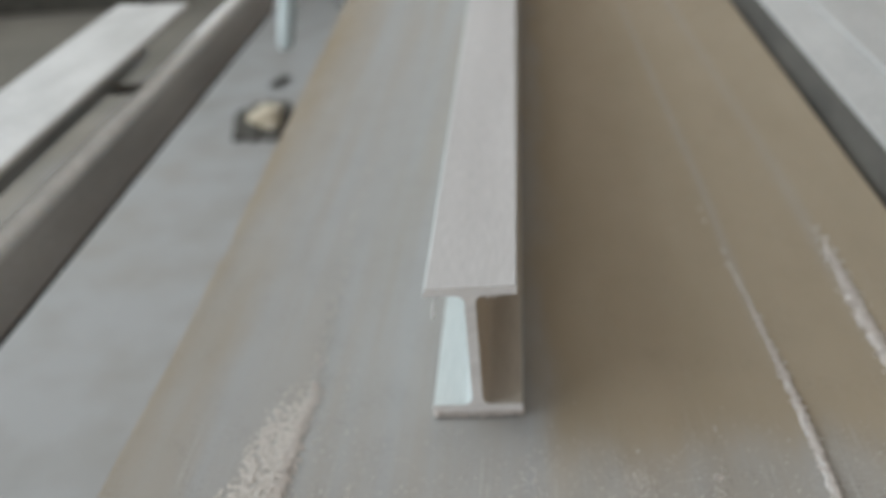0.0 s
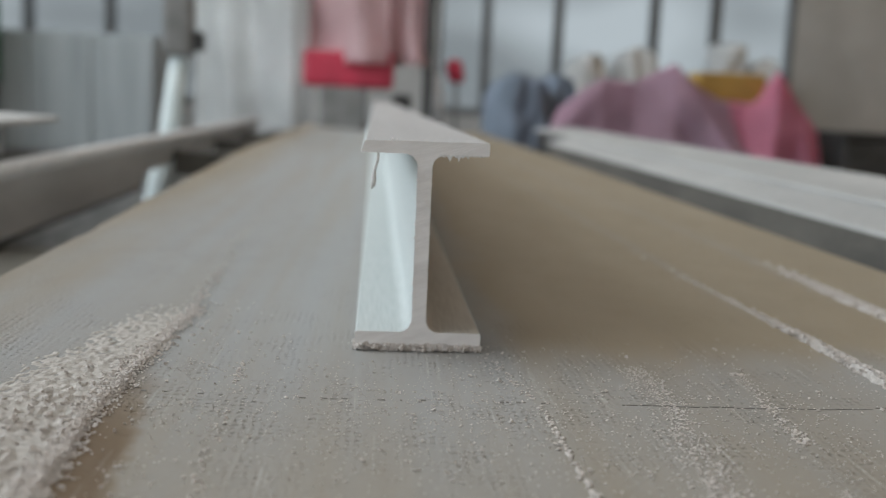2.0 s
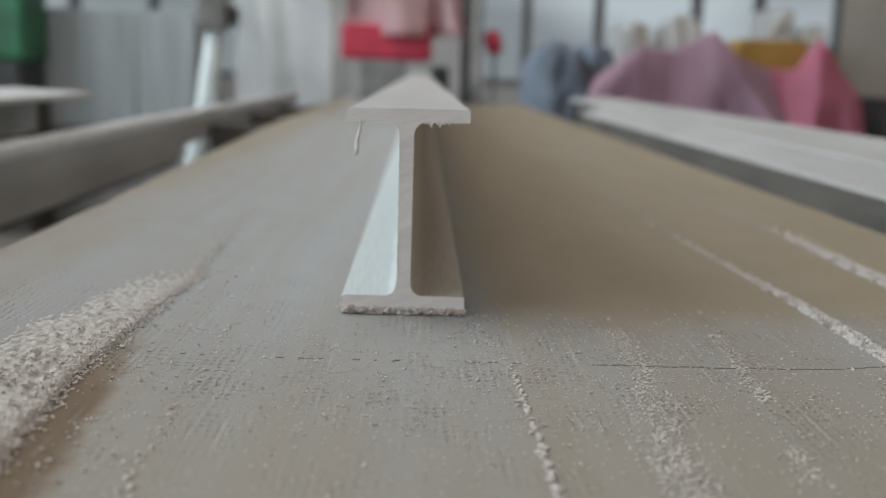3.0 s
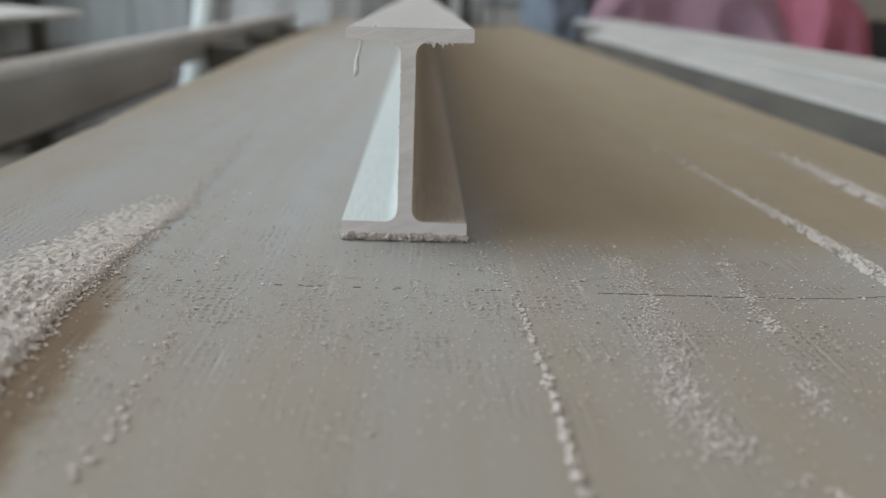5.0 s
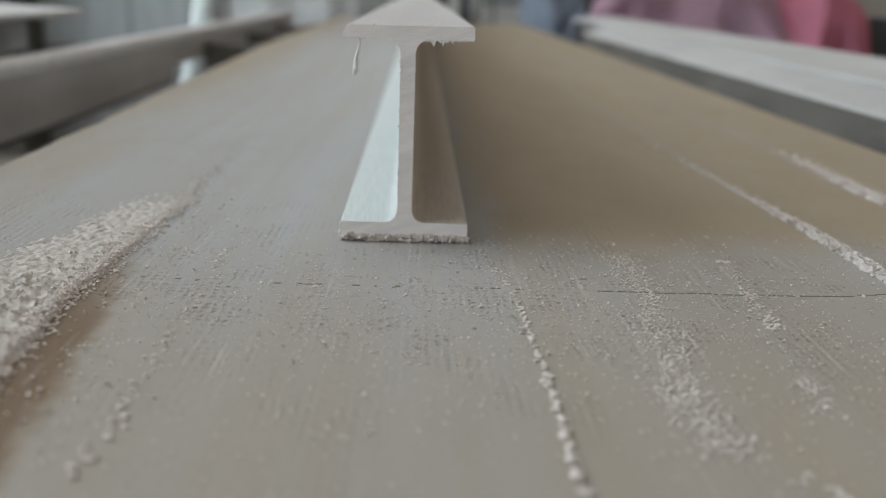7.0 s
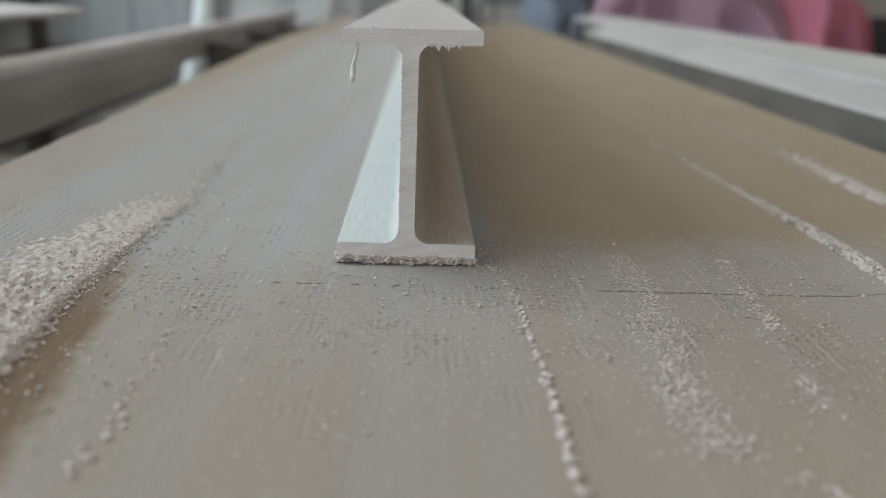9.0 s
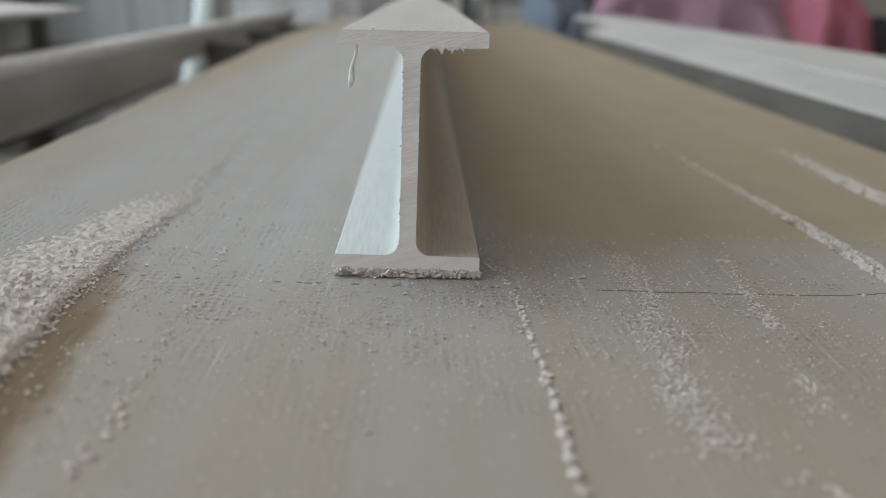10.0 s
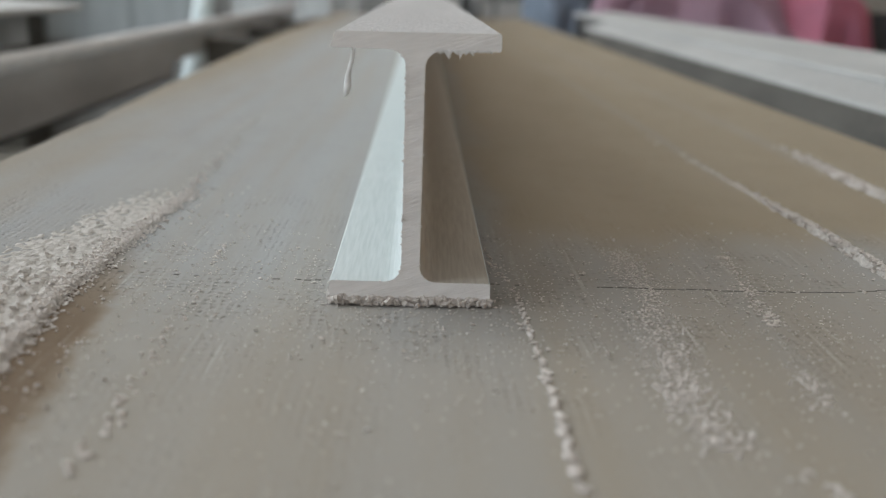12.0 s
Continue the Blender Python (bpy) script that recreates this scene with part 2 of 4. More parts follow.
M_LILAC = film_material("faded_lilac_cloth", (0.68, 0.48, 0.58), 0.2, 0.8)
M_OCHRE = material("ochre_board", (0.42, 0.25, 0.06), 0.8, scale=12)
M_BLUEGREY = material("blue_grey_sacking", (0.20, 0.24, 0.30), 0.85, second=(0.13, 0.16, 0.20), scale=8, bump=0.3)
M_CYAN = material("pale_blue_paint", (0.70, 0.77, 0.77), 0.5, second=(0.58, 0.66, 0.66), scale=15)
M_BLUE = film_material("bright_blue_plastic", (0.03, 0.30, 0.46), 0.15, 0.5)
M_SHEETING = film_material("pale_cyan_sheeting", (0.66, 0.76, 0.78), 0.2, 0.5)
M_PANEL = material("grey_blue_panel", (0.40, 0.43, 0.435), 0.4, second=(0.30, 0.325, 0.33), scale=3, stretch=(6, 6, 0.4))
M_GREEN = material("green_machine_paint", (0.03, 0.17, 0.075), 0.5, second=(0.015, 0.07, 0.035), scale=6)
M_WALL = material("grey_plaster", (0.62, 0.615, 0.60), 0.9, second=(0.50, 0.495, 0.48), scale=2.5, bump=0.2, bump_scale=40)
# brown chosen so that the unseen east wall throws warm fill back
M_WARM_BOUNCE = material("warm_bounce_wall", (0.66, 0.44, 0.25), 0.85, second=(0.54, 0.35, 0.19), scale=3, stretch=(1, 8, 0.4), bump=0.2, bump_scale=40)
M_CONCRETE = material("concrete_floor", (0.23, 0.205, 0.17), 0.85, second=(0.15, 0.135, 0.11), scale=2.0, bump=0.3, bump_scale=60)
def dusted_floor(m):
    """Pale saw dust lies on the floor along the table."""
    nt = m.node_tree
    b = nt.nodes["Principled BSDF"]
    old = b.inputs["Base Color"].links[0].from_socket
    tc = nt.nodes.new("ShaderNodeTexCoord")
    sep = nt.nodes.new("ShaderNodeSeparateXYZ")
    n = nt.nodes.new("ShaderNodeTexNoise")
    n.inputs["Scale"].default_value, n.inputs["Detail"].default_value = 1.8, 5
    nt.links.new(tc.outputs["Object"], sep.inputs["Vector"])
    nt.links.new(tc.outputs["Object"], n.inputs["Vector"])
    add = nt.nodes.new("ShaderNodeMath")
    add.operation = "MULTIPLY_ADD"
    add.inputs[1].default_value = 0.5
    nt.links.new(n.outputs["Fac"], add.inputs[0])
    nt.links.new(sep.outputs["X"], add.inputs[2])
    lie = nt.nodes.new("ShaderNodeMapRange")
    lie.interpolation_type = "SMOOTHSTEP"
    lie.inputs["From Min"].default_value, lie.inputs["From Max"].default_value = -1.35, -0.95
    nt.links.new(add.outputs["Value"], lie.inputs["Value"])
    ends = nt.nodes.new("ShaderNodeMapRange")
    ends.interpolation_type = "SMOOTHSTEP"
    ends.inputs["From Min"].default_value, ends.inputs["From Max"].default_value = 0.75, 0.45
    nt.links.new(add.outputs["Value"], ends.inputs["Value"])
    thin = nt.nodes.new("ShaderNodeTexNoise")
    thin.inputs["Scale"].default_value, thin.inputs["Detail"].default_value = 7.0, 8
    nt.links.new(tc.outputs["Object"], thin.inputs["Vector"])
    uneven = nt.nodes.new("ShaderNodeMapRange")
    uneven.inputs["From Min"].default_value, uneven.inputs["From Max"].default_value = 0.25, 0.6
    uneven.inputs["To Min"].default_value = 0.45
    nt.links.new(thin.outputs["Fac"], uneven.inputs["Value"])
    both = nt.nodes.new("ShaderNodeMath")
    both.operation = "MULTIPLY"
    nt.links.new(lie.outputs["Result"], both.inputs[0])
    nt.links.new(ends.outputs["Result"], both.inputs[1])
    lies = nt.nodes.new("ShaderNodeMath")
    lies.operation = "MULTIPLY"
    nt.links.new(both.outputs["Value"], lies.inputs[0])
    nt.links.new(uneven.outputs["Result"], lies.inputs[1])
    mix = nt.nodes.new("ShaderNodeMix")
    mix.data_type = "RGBA"
    nt.links.new(lies.outputs["Value"], mix.inputs["Factor"])
    nt.links.new(old, mix.inputs["A"])
    mix.inputs["B"].default_value = (0.30, 0.297, 0.29, 1)
    nt.links.new(mix.outputs["Result"], b.inputs["Base Color"])


dusted_floor(M_CONCRETE)
M_CEIL = material("white_bounce_ceiling", (0.68, 0.68, 0.67), 0.8, scale=3)
M_CRATE = material("brown_crate_wood", (0.27, 0.215, 0.15), 0.8, second=(0.19, 0.15, 0.105), scale=6, stretch=(1, 1, 8), bump=0.3)
M_FRAME = material("dark_window_frame", (0.17, 0.175, 0.18), 0.5, scale=10)
M_SKYGLOW = glow_material("bright_overcast_outdoors", (0.86, 0.95, 1.0), 0.58)
M_GLASS = bpy.data.materials.new("window_glass")
M_GLASS.use_nodes = True
_g = M_GLASS.node_tree.nodes["Principled BSDF"]
_g.inputs["Base Color"].default_value = (0.95, 0.98, 1.0, 1)
_g.inputs["Roughness"].default_value, _g.inputs["Transmission Weight"].default_value, _g.inputs["IOR"].default_value = 0.05, 1.0, 1.1


# ---------------------------------------------------------------- mesh helpers
def part(name, bm, mat, parent=None, label=""):
    """Links a bmesh as one mesh object, under its thing if one is given."""
    me = bpy.data.meshes.new(name)
    bm.normal_update()
    bm.to_mesh(me)
    bm.free()
    for mm in (mat if isinstance(mat, (list, tuple)) else (mat,)):
        me.materials.append(mm)
    ob = new(name, me)
    ob.parent = parent
    if label:
        ob["label"] = label
    return ob


def thing(name, label, category, group="", kind="", at=(0, 0, 0)):
    ob = new(name)
    ob.empty_display_size = 0.05
    ob.location = at
    return tagged(ob, label, category, group, kind)


def box_into(bm, lo, hi, bevel=0.0, m=None):
    r = bmesh.ops.create_cube(bm, size=1.0)
    vs = r["verts"]
    for v in vs:
        v.co = Vector([lo[i] + (v.co[i] + 0.5) * (hi[i] - lo[i]) for i in range(3)])
        if m is not None:
            v.co = m @ v.co
    if bevel:
        es = list({e for v in vs for e in v.link_edges})
        bmesh.ops.bevel(bm, geom=es, offset=bevel, segments=2, profile=0.6, affect="EDGES")


def box(lo, hi, bevel=0.0, m=None):
    bm = bmesh.new()
    box_into(bm, lo, hi, bevel, m)
    return bm


def prism(outline, y0, y1, steps=1):
    """A profile drawn in x and z, drawn out along y."""
    bm = bmesh.new()
    rings = []
    for k in range(steps + 1):
        y = y0 + (y1 - y0) * k / steps
        rings.append([bm.verts.new((x, y, z)) for x, z in outline])
    n = len(outline)
    for a, b in zip(rings, rings[1:]):
        for i in range(n):
            bm.faces.new((a[i], b[i], b[(i + 1) % n], a[(i + 1) % n]))
    bm.faces.new(rings[0])
    bm.faces.new(rings[-1][::-1])
    bmesh.ops.recalc_face_normals(bm, faces=bm.faces)
    return bm


def tube(bm, points, radii, sides=12, cap=True):
    rings = []
    for i, p in enumerate(points):
        p = Vector(p)
        d = (Vector(points[min(i + 1, len(points) - 1)]) - Vector(points[max(i - 1, 0)])).normalized()
        u = d.orthogonal().normalized()
        w = d.cross(u)
        rings.append([bm.verts.new(p + radii[i] * (math.cos(a) * u + math.sin(a) * w)) for a in [2 * math.pi * k / sides for k in range(sides)]])
    for a, b in zip(rings, rings[1:]):
        for k in range(sides):
            f = bm.faces.new((a[k], a[(k + 1) % sides], b[(k + 1) % sides], b[k]))
            f.smooth = True
    if cap:
        bm.faces.new(rings[0][::-1])
        bm.faces.new(rings[-1])


def sheet(fn, nu, nv, thick=0.0):
    """A surface from fn(u, v), with u and v from 0 to 1, closed to a thin solid where thick is given."""
    bm = bmesh.new()
    g = [[bm.verts.new(fn(i / nu, j / nv)) for j in range(nv + 1)] for i in range(nu + 1)]
    for i in range(nu):
        for j in range(nv):
            f = bm.faces.new((g[i][j], g[i + 1][j], g[i + 1][j + 1], g[i][j + 1]))
            f.smooth = True
    if thick:
        bmesh.ops.solidify(bm, geom=bm.faces[:], thickness=thick)
    return bm


def rot(rng_):
    return Euler((rng_.uniform(0, 6.28), rng_.uniform(0, 6.28), rng_.uniform(0, 6.28))).to_matrix()


def flakes(name, spots, mat, seed, parent=None):
    """Loose chips, one small uneven slab for each (x, y, z, length)."""
    rg = random.Random(seed)
    vs, fs = [], []
    quads = ((0, 1, 3, 2), (4, 6, 7, 5), (0, 4, 5, 1), (2, 3, 7, 6), (0, 2, 6, 4), (1, 5, 7, 3))
    for x, y, z, ln in spots:
        k = len(vs)
        flat = rg.random() < 0.75
        r = (Euler((rg.gauss(0, 0.3), rg.gauss(0, 0.3), rg.uniform(0, 6.28))).to_matrix() if flat else rot(rg))
        a, b, c = ln * rg.uniform(0.35, 0.6), ln * rg.uniform(0.18, 0.40), ln * rg.uniform(0.12, 0.27)
        curl = rg.uniform(-0.3, 0.3) * ln
        for sx in (-1, 1):
            for sy in (-1, 1):
                for sz in (-1, 1):
                    p = Vector((sx * a * rg.uniform(0.7, 1.1), sy * b * rg.uniform(0.5, 1.2), sz * c + curl * (sx > 0) * 0.5))
                    p = r @ p
                    vs.append((x + p.x, y + p.y, max(0.0003, z + p.z)))
        fs += [tuple(k + i for i in q) for q in quads]
    me = bpy.data.meshes.new(name)
    me.from_pydata(vs, [], fs)
    me.materials.append(mat)
    ob = new(name, me)
    ob.parent = parent
    return ob


def lerp_table(table, t):
    t0, v0 = table[0]
    for t1, v1 in table[1:]:
        if t <= t1:
            return v0 + (v1 - v0) * max(0.0, (t - t0)) / (t1 - t0)
        t0, v0 = t1, v1
    return v0


# ---------------------------------------------------------------- the workshop
def floor_and_walls():
    tagged(part("floor", box((-3.3, -3.6, FLOOR - 0.1), (4.4, 6.3, FLOOR)), M_CONCRETE), "bare dusty concrete workshop floor", "floor", kind="structure")
    # unseen ceiling, kept pale so that it bounces ambient fill
    tagged(part("ceiling", box((-3.3, -3.6, ROOF), (4.4, 6.3, ROOF + 0.1)), M_CEIL), "unseen pale ceiling added to bounce fill light", "ceiling", kind="structure")
    # side wall with one long opening
    def wall(name, boxes, label, mat=M_WALL):
        bm = bmesh.new()
        for lo, hi in boxes:
            box_into(bm, lo, hi)
        return tagged(part(name, bm, mat), label, "wall", kind="structure")
    wall("wall_west", [((-3.3, -3.6, FLOOR), (-3.15, 6.3, 0.6)), ((-3.3, -3.6, 2.9), (-3.15, 6.3, ROOF)),
                       ((-3.3, -3.6, 0.6), (-3.15, -2.05, 2.9)), ((-3.3, 5.25, 0.6), (-3.15, 6.3, 2.9))], "grey plaster wall with a long window opening")
    # unseen wall, added as a warm reflector for the beam's right side
    wall("wall_east", [((4.25, -3.6, FLOOR), (4.4, 6.3, ROOF))], "unseen wall coloured brown to bounce warm light", M_WARM_BOUNCE)
    # unseen wall behind the camera, added; its gap matches the rear fill
    wall("wall_south", [((-3.15, -3.6, FLOOR), (4.25, -3.45, 0.55)), ((-3.15, -3.6, 2.65), (4.25, -3.45, ROOF)),
                        ((-3.15, -3.6, 0.55), (-1.8, -3.45, 2.65)), ((2.6, -3.6, 0.55), (4.25, -3.45, 2.65))], "unseen grey wall, left open behind the added rear fill")
    wall("wall_north", [((-3.15, 6.0, FLOOR), (4.25, 6.15, 0.02)), ((-3.15, 6.0, 2.3), (4.25, 6.15, ROOF)),
                        ((-3.15, 6.0, 0.02), (-2.75, 6.15, 2.3)), ((-1.15, 6.0, 0.02), (0.36, 6.15, 2.3)), ((2.69, 6.0, 0.02), (4.25, 6.15, 2.3))],
         "grey plaster end wall with two rows of windows")

    def window(x0, x1, posts, label):
        w = thing("window_1", label, "window", kind="structure", at=(x0, 6.05, 0.02))
        part("window_frame", box((0, -0.03, 0), (x1 - x0, 0.03, 0.05)), M_FRAME, w)
        part("window_frame", box((0, -0.03, 2.23), (x1 - x0, 0.03, 2.28)), M_FRAME, w)
        part("transom", box((0, -0.03, 0.9), (x1 - x0, 0.03, 0.95)), M_FRAME, w)
        xs = [x0] + posts + [x1]
        for x in xs:
            part("mullion", box((x - x0 - 0.028, -0.045, 0), (x - x0 + 0.028, 0.045, 2.28), 0.004), M_FRAME, w)
        for a, b in zip(xs, xs[1:]):
            p = part("pane", box((a - x0 + 0.028, -0.003, 0.05), (b - x0 - 0.028, 0.003, 2.23)), M_GLASS, w)
            p.visible_shadow = False
    window(0.36, 2.69, [0.672, 1.136, 1.764, 2.169], "row of bright workshop windows with dark frames")
    window(-2.75, -1.15, [-2.2, -1.7], "far workshop window, bright and frosted")
    tagged(part("backdrop", box((-4.5, 8.0, -1.0), (5.5, 8.05, 4.0)), M_SKYGLOW), "bright overcast outdoors behind the windows", "backdrop", kind="structure")


floor_and_walls()


# ---------------------------------------------------------------- the run-out table
BX0, BX1, BY0, BY1 = -0.233, 0.346, -0.78, 3.05


def cup(x):
    """The board is slightly dished: its long edges stand a little higher than its middle."""
    return 0.010 * max(0.0, (abs(x - 0.055) - 0.09) / 0.195) ** 2


def settle(ob):
    """Lets loose dust follow the dished face of the board."""
    for o in (ob, *ob.children):
        if o.type == "MESH":
            for v in o.data.vertices:
                v.co.z += cup(v.co.x)
    return ob


def table():
    """Steel frame of the run-out table: a leaning side rail with a round lip, cross bars, a beam under the board and legs."""
    t = thing("runout_table", "grey steel run-out table frame with a dusty side rail", "table")
    web = [(-0.4660, 0.0035), (-0.4580, 0.0035), (-0.4720, -0.074), (-0.4800, -0.074)]
    part("side_rail", prism(web, -0.8, 1.50, 4), M_RAIL, t)
    shallow = [(-0.4660, 0.0035), (-0.4580, 0.0035), (-0.4669, -0.046), (-0.4749, -0.046)]
    part("side_rail", prism(shallow, 1.5005, 3.3, 3), M_RAIL, t)
    bm = bmesh.new()
    tube(bm, [(-0.4590, -0.8 + 0.41 * k, 0.0135) for k in range(11)], [0.0110] * 11, 16)
    part("rail_lip", bm, M_WORN, t, "bright worn round top edge of the rail")
    part("rail_foot", prism([(-0.4815, -0.0745), (-0.4710, -0.0745), (-0.4710, -0.0790), (-0.4815, -0.0790)], -0.8, 1.50, 2), M_DARK, t)
    for y in (1.75, 2.30, 2.85):
        part("cross_bar", box((-0.4600, y, -0.072), (0.36, y + 0.07, -0.0185), 0.002), M_SIDE, t)
    part("strut", box((-0.452, 1.98, -0.052), (-0.19, 2.04, -0.034), 0.002), M_WORN, t, "pale cross strut")
    for y in (-0.7, 0.1, 0.7):
        part("riser", box((-0.188, y, -0.1485), (0.29, y + 0.05, -0.0185), 0.001), M_STEEL, t)
    part("beam_under", box((-0.185, -0.8, -0.205), (0.30, 2.9, -0.1490), 0.002), M_STEEL, t)
    for x, y, top in ((-0.494, -0.75, -0.0795), (-0.494, 3.2, -0.0465), (0.25, -0.7, -0.2055), (0.25, 2.5, -0.2055), (0.25, 0.9, -0.2055)):
        part("leg", box((x, y, FLOOR), (x + 0.04, y + 0.04, top), 0.002), M_STEEL, t)
    return t


table()


def board():
    b = thing("plywood_board", "brown film-faced plywood board under grey fibre dust", "board", at=(0, 0, 0))
    bm = bmesh.new()
    rg = random.Random(4)
    n = 170
    rows = []
    for i in range(n + 1):
        y = BY0 + (BY1 - BY0) * i / n
        e = 0.0012 * noise.noise((y * 9, 0, 3)) + 0.0010 * noise.noise((y * 45, 5, 3))
        if rg.random() < 0.05:
            e += 0.002
        e -= 0.030 * min(1.0, max(0.0, (y - 0.15) / 1.2))
        top = [BX0 + e + 0.0012] + [BX0 + (BX1 - BX0) * k / 24 for k in range(1, 24)] + [BX1]
        ring = [(BX0 + e, y, cup(BX0 + e) - 0.018), (BX0 + e, y, cup(BX0 + e) - 0.0012)] + [(x, y, cup(x)) for x in top] + [(x, y, cup(x) - 0.018) for x in top[:0:-1]]
        rows.append([bm.verts.new(p) for p in ring])
    m = len(rows[0])
    for a, c in zip(rows, rows[1:]):
        for k in range(m):
            f = bm.faces.new((a[k], c[k], c[(k + 1) % m], a[(k + 1) % m]))
            f.material_index = 0 if 2 <= k < 26 else 1
    for r in (rows[0], rows[-1][::-1]):
        bm.faces.new(r).material_index = 1
    bmesh.ops.recalc_face_normals(bm, faces=bm.faces)
    part("panel", bm, (M_BOARD, M_EDGE), b)
    # a hair-wide cross joint, filled with dark dirt here and there
    rg = random.Random(11)
    bm = bmesh.new()
    x = -0.112
    while x < 0.250:
        ln = rg.uniform(0.0008, 0.0035) if x < 0.065 else rg.uniform(0.004, 0.016)
        y = -0.0790 + 0.009 * max(0, (x - 0.16) / 0.08) ** 1.2 + 0.0005 * rg.uniform(-1, 1)
        w = rg.uniform(0.0004, 0.0009) if x < 0.065 else rg.uniform(0.00025, 0.0006)
        box_into(bm, (x, y - w, -0.001), (x + ln, y + w, 0.00025))
        x += ln + (rg.choice((0.001, 0.0015, 0.003, 0.006, 0.012, 0.03)) if x < 0.065 else rg.choice((0.0, 0.001, 0.002)))
    settle(tagged(part("joint", bm, M_SEAM, b, "thin dark cross joint filled with dirt"), kind="stuff"))
    return b


board()


# ---------------------------------------------------------------- the glass-fibre profile
HALF, TALL, FLANGE, WEB, FILLET = 0.030, 0.1005, 0.0064, 0.0068, 0.0062
BASE = 0.0028      # it rides on a crust of dust


def profile_outline():
    def arc(cx, cz, a0, a1, r, n=6):
        return [(cx + r * math.cos(radians(a0 + (a1 - a0) * k / n)), cz + r * math.sin(radians(a0 + (a1 - a0) * k / n))) for k in range(n + 1)]
    w, r, e = WEB / 2, FILLET, 0.0006
    z0, z1 = BASE + FLANGE, TALL - FLANGE
    pts = [(-HALF, BASE + e), (-HALF + e, BASE), (HALF - e, BASE), (HALF, BASE + e), (HALF, z0 - e), (HALF - e, z0)]
    pts += arc(w + r, z0 + r, 270, 180, r)
    pts += arc(w + r, z1 - r, 180, 90, r)
    pts += [(HALF - e, z1), (HALF, z1 + e), (HALF, TALL - e), (HALF - e, TALL), (-HALF + e, TALL), (-HALF, TALL - e), (-HALF, z1 + e), (-HALF + e, z1)]
    pts += arc(-w - r, z1 - r, 90, 0, r)
    pts += arc(-w - r, z0 + r, 0, -90, r)
    pts += [(-HALF + e, z0), (-HALF, z0 - e)]
    return pts


def profile():
    """The I-section: body, sawn end, burrs, a hanging sliver and the crust under its foot."""
    p = thing("i_beam", "off-white glass-fibre I-beam with a rough sawn end", "beam")
    out = profile_outline()
    body = prism(out, 0.0, 4.0, 1)
    # the sawn face and a chipped corner
    for f in body.faces:
        f.material_index = 1 if abs(f.normal.y) > 0.9 else 2 if f.normal.z > 0.9 and f.calc_center_median().z > TALL - 0.001 else 0
    # the right side's warm shade is put into its colour by a browner material
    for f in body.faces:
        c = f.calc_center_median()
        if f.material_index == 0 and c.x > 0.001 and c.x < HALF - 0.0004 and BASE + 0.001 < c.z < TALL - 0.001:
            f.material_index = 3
    for v in body.verts:
        if v.co.y < 0.001 and v.co.x < -HALF + 0.002 and v.co.z > TALL - 0.002:
            v.co += Vector((0.0016, 0.0, -0.0007))
    part("section", body, (M_GRP, M_CUT, M_TOP, M_GRP_SHADE), p)
    rg = random.Random(2)
    # ragged lip of fibres along the edges of the sawn face
    bm = bmesh.new()
    n = len(out)
    for i in range(n):
        a, b = Vector((out[i][0], 0, out[i][1])), Vector((out[(i + 1) % n][0], 0, out[(i + 1) % n][1]))
        ln = (b - a).length
        k = max(1, int(ln / 0.0011))
        for j in range(k):
            q = a.lerp(b, (j + rg.random()) / k)
            left_web = abs(q.x + WEB / 2) < 0.004 and 0.012 < q.z < TALL - 0.008
            top_left = q.x < -0.004 and TALL - 0.0085 < q.z
            if rg.random() > (0.55 if left_web else 0.12 if top_left else 0.08):
                continue
            s = rg.uniform(0.00015, 0.00042)
            box_into(bm, (-s, -s * 0.7, -s), (s, s * 0.7, s * 1.6), 0.0, Matrix.Translation(q + Vector((rg.uniform(-1, 1) * 0.0002, -0.0002, 0))) @ rot(rg).to_4x4())
    part("ragged_edge", bm, M_CUT, p, "frayed fibres along the saw cut")
    # burrs under the right half of the upper flange
    bm = bmesh.new()
    z1 = TALL - FLANGE
    for x in [0.0072 + 0.00075 * k for k in range(26)]:
        ln = rg.uniform(0.0005, 0.0017) * (1.0 if x < 0.02 else 0.5)
        if 0.0095 < x < 0.0118 or 0.0148 < x < 0.0165:
            ln = rg.uniform(0.0022, 0.0036)
        v = [bm.verts.new((x + dx, dy, z1 + 0.0003)) for dx, dy in ((-0.0008, -0.0003), (0.0008, -0.0003), (0.0005, 0.0009), (-0.0005, 0.0009))]
        tip = bm.verts.new((x + rg.uniform(-0.0012, 0.0014), rg.uniform(-0.0008, 0.0008), z1 - ln))
        for i in range(4):
            bm.faces.new((v[i], v[(i + 1) % 4], tip))
        bm.faces.new(v[::-1])
    bmesh.ops.recalc_face_normals(bm, faces=bm.faces)
    part("burr", bm, M_FIBRE, p, "torn white fibre burrs under the flange")
    # sliver that hangs from the left half of the upper flange
    bm = bmesh.new()
    pts, rad = [], []
    for k in range(11):
        s = k / 10
        pts.append((-0.0222 - 0.0026 * s ** 1.6 + 0.0004 * math.sin(9 * s), 0.0012 - 0.001 * s, z1 + 0.0008 - 0.0178 * s))
        rad.append(0.0006 + 0.0003 * s + (0.0005 * math.sin((s - 0.5) * 6.28) if s > 0.5 else 0))
    rad[-1] = 0.0003
    tube(bm, pts, rad, 7)
    part("sliver", bm, M_FIBRE, p, "thin white fibre sliver hanging from the flange")
    # crust under the foot
    spots = []
    for k in range(760):
        x = rg.uniform(-HALF, HALF)
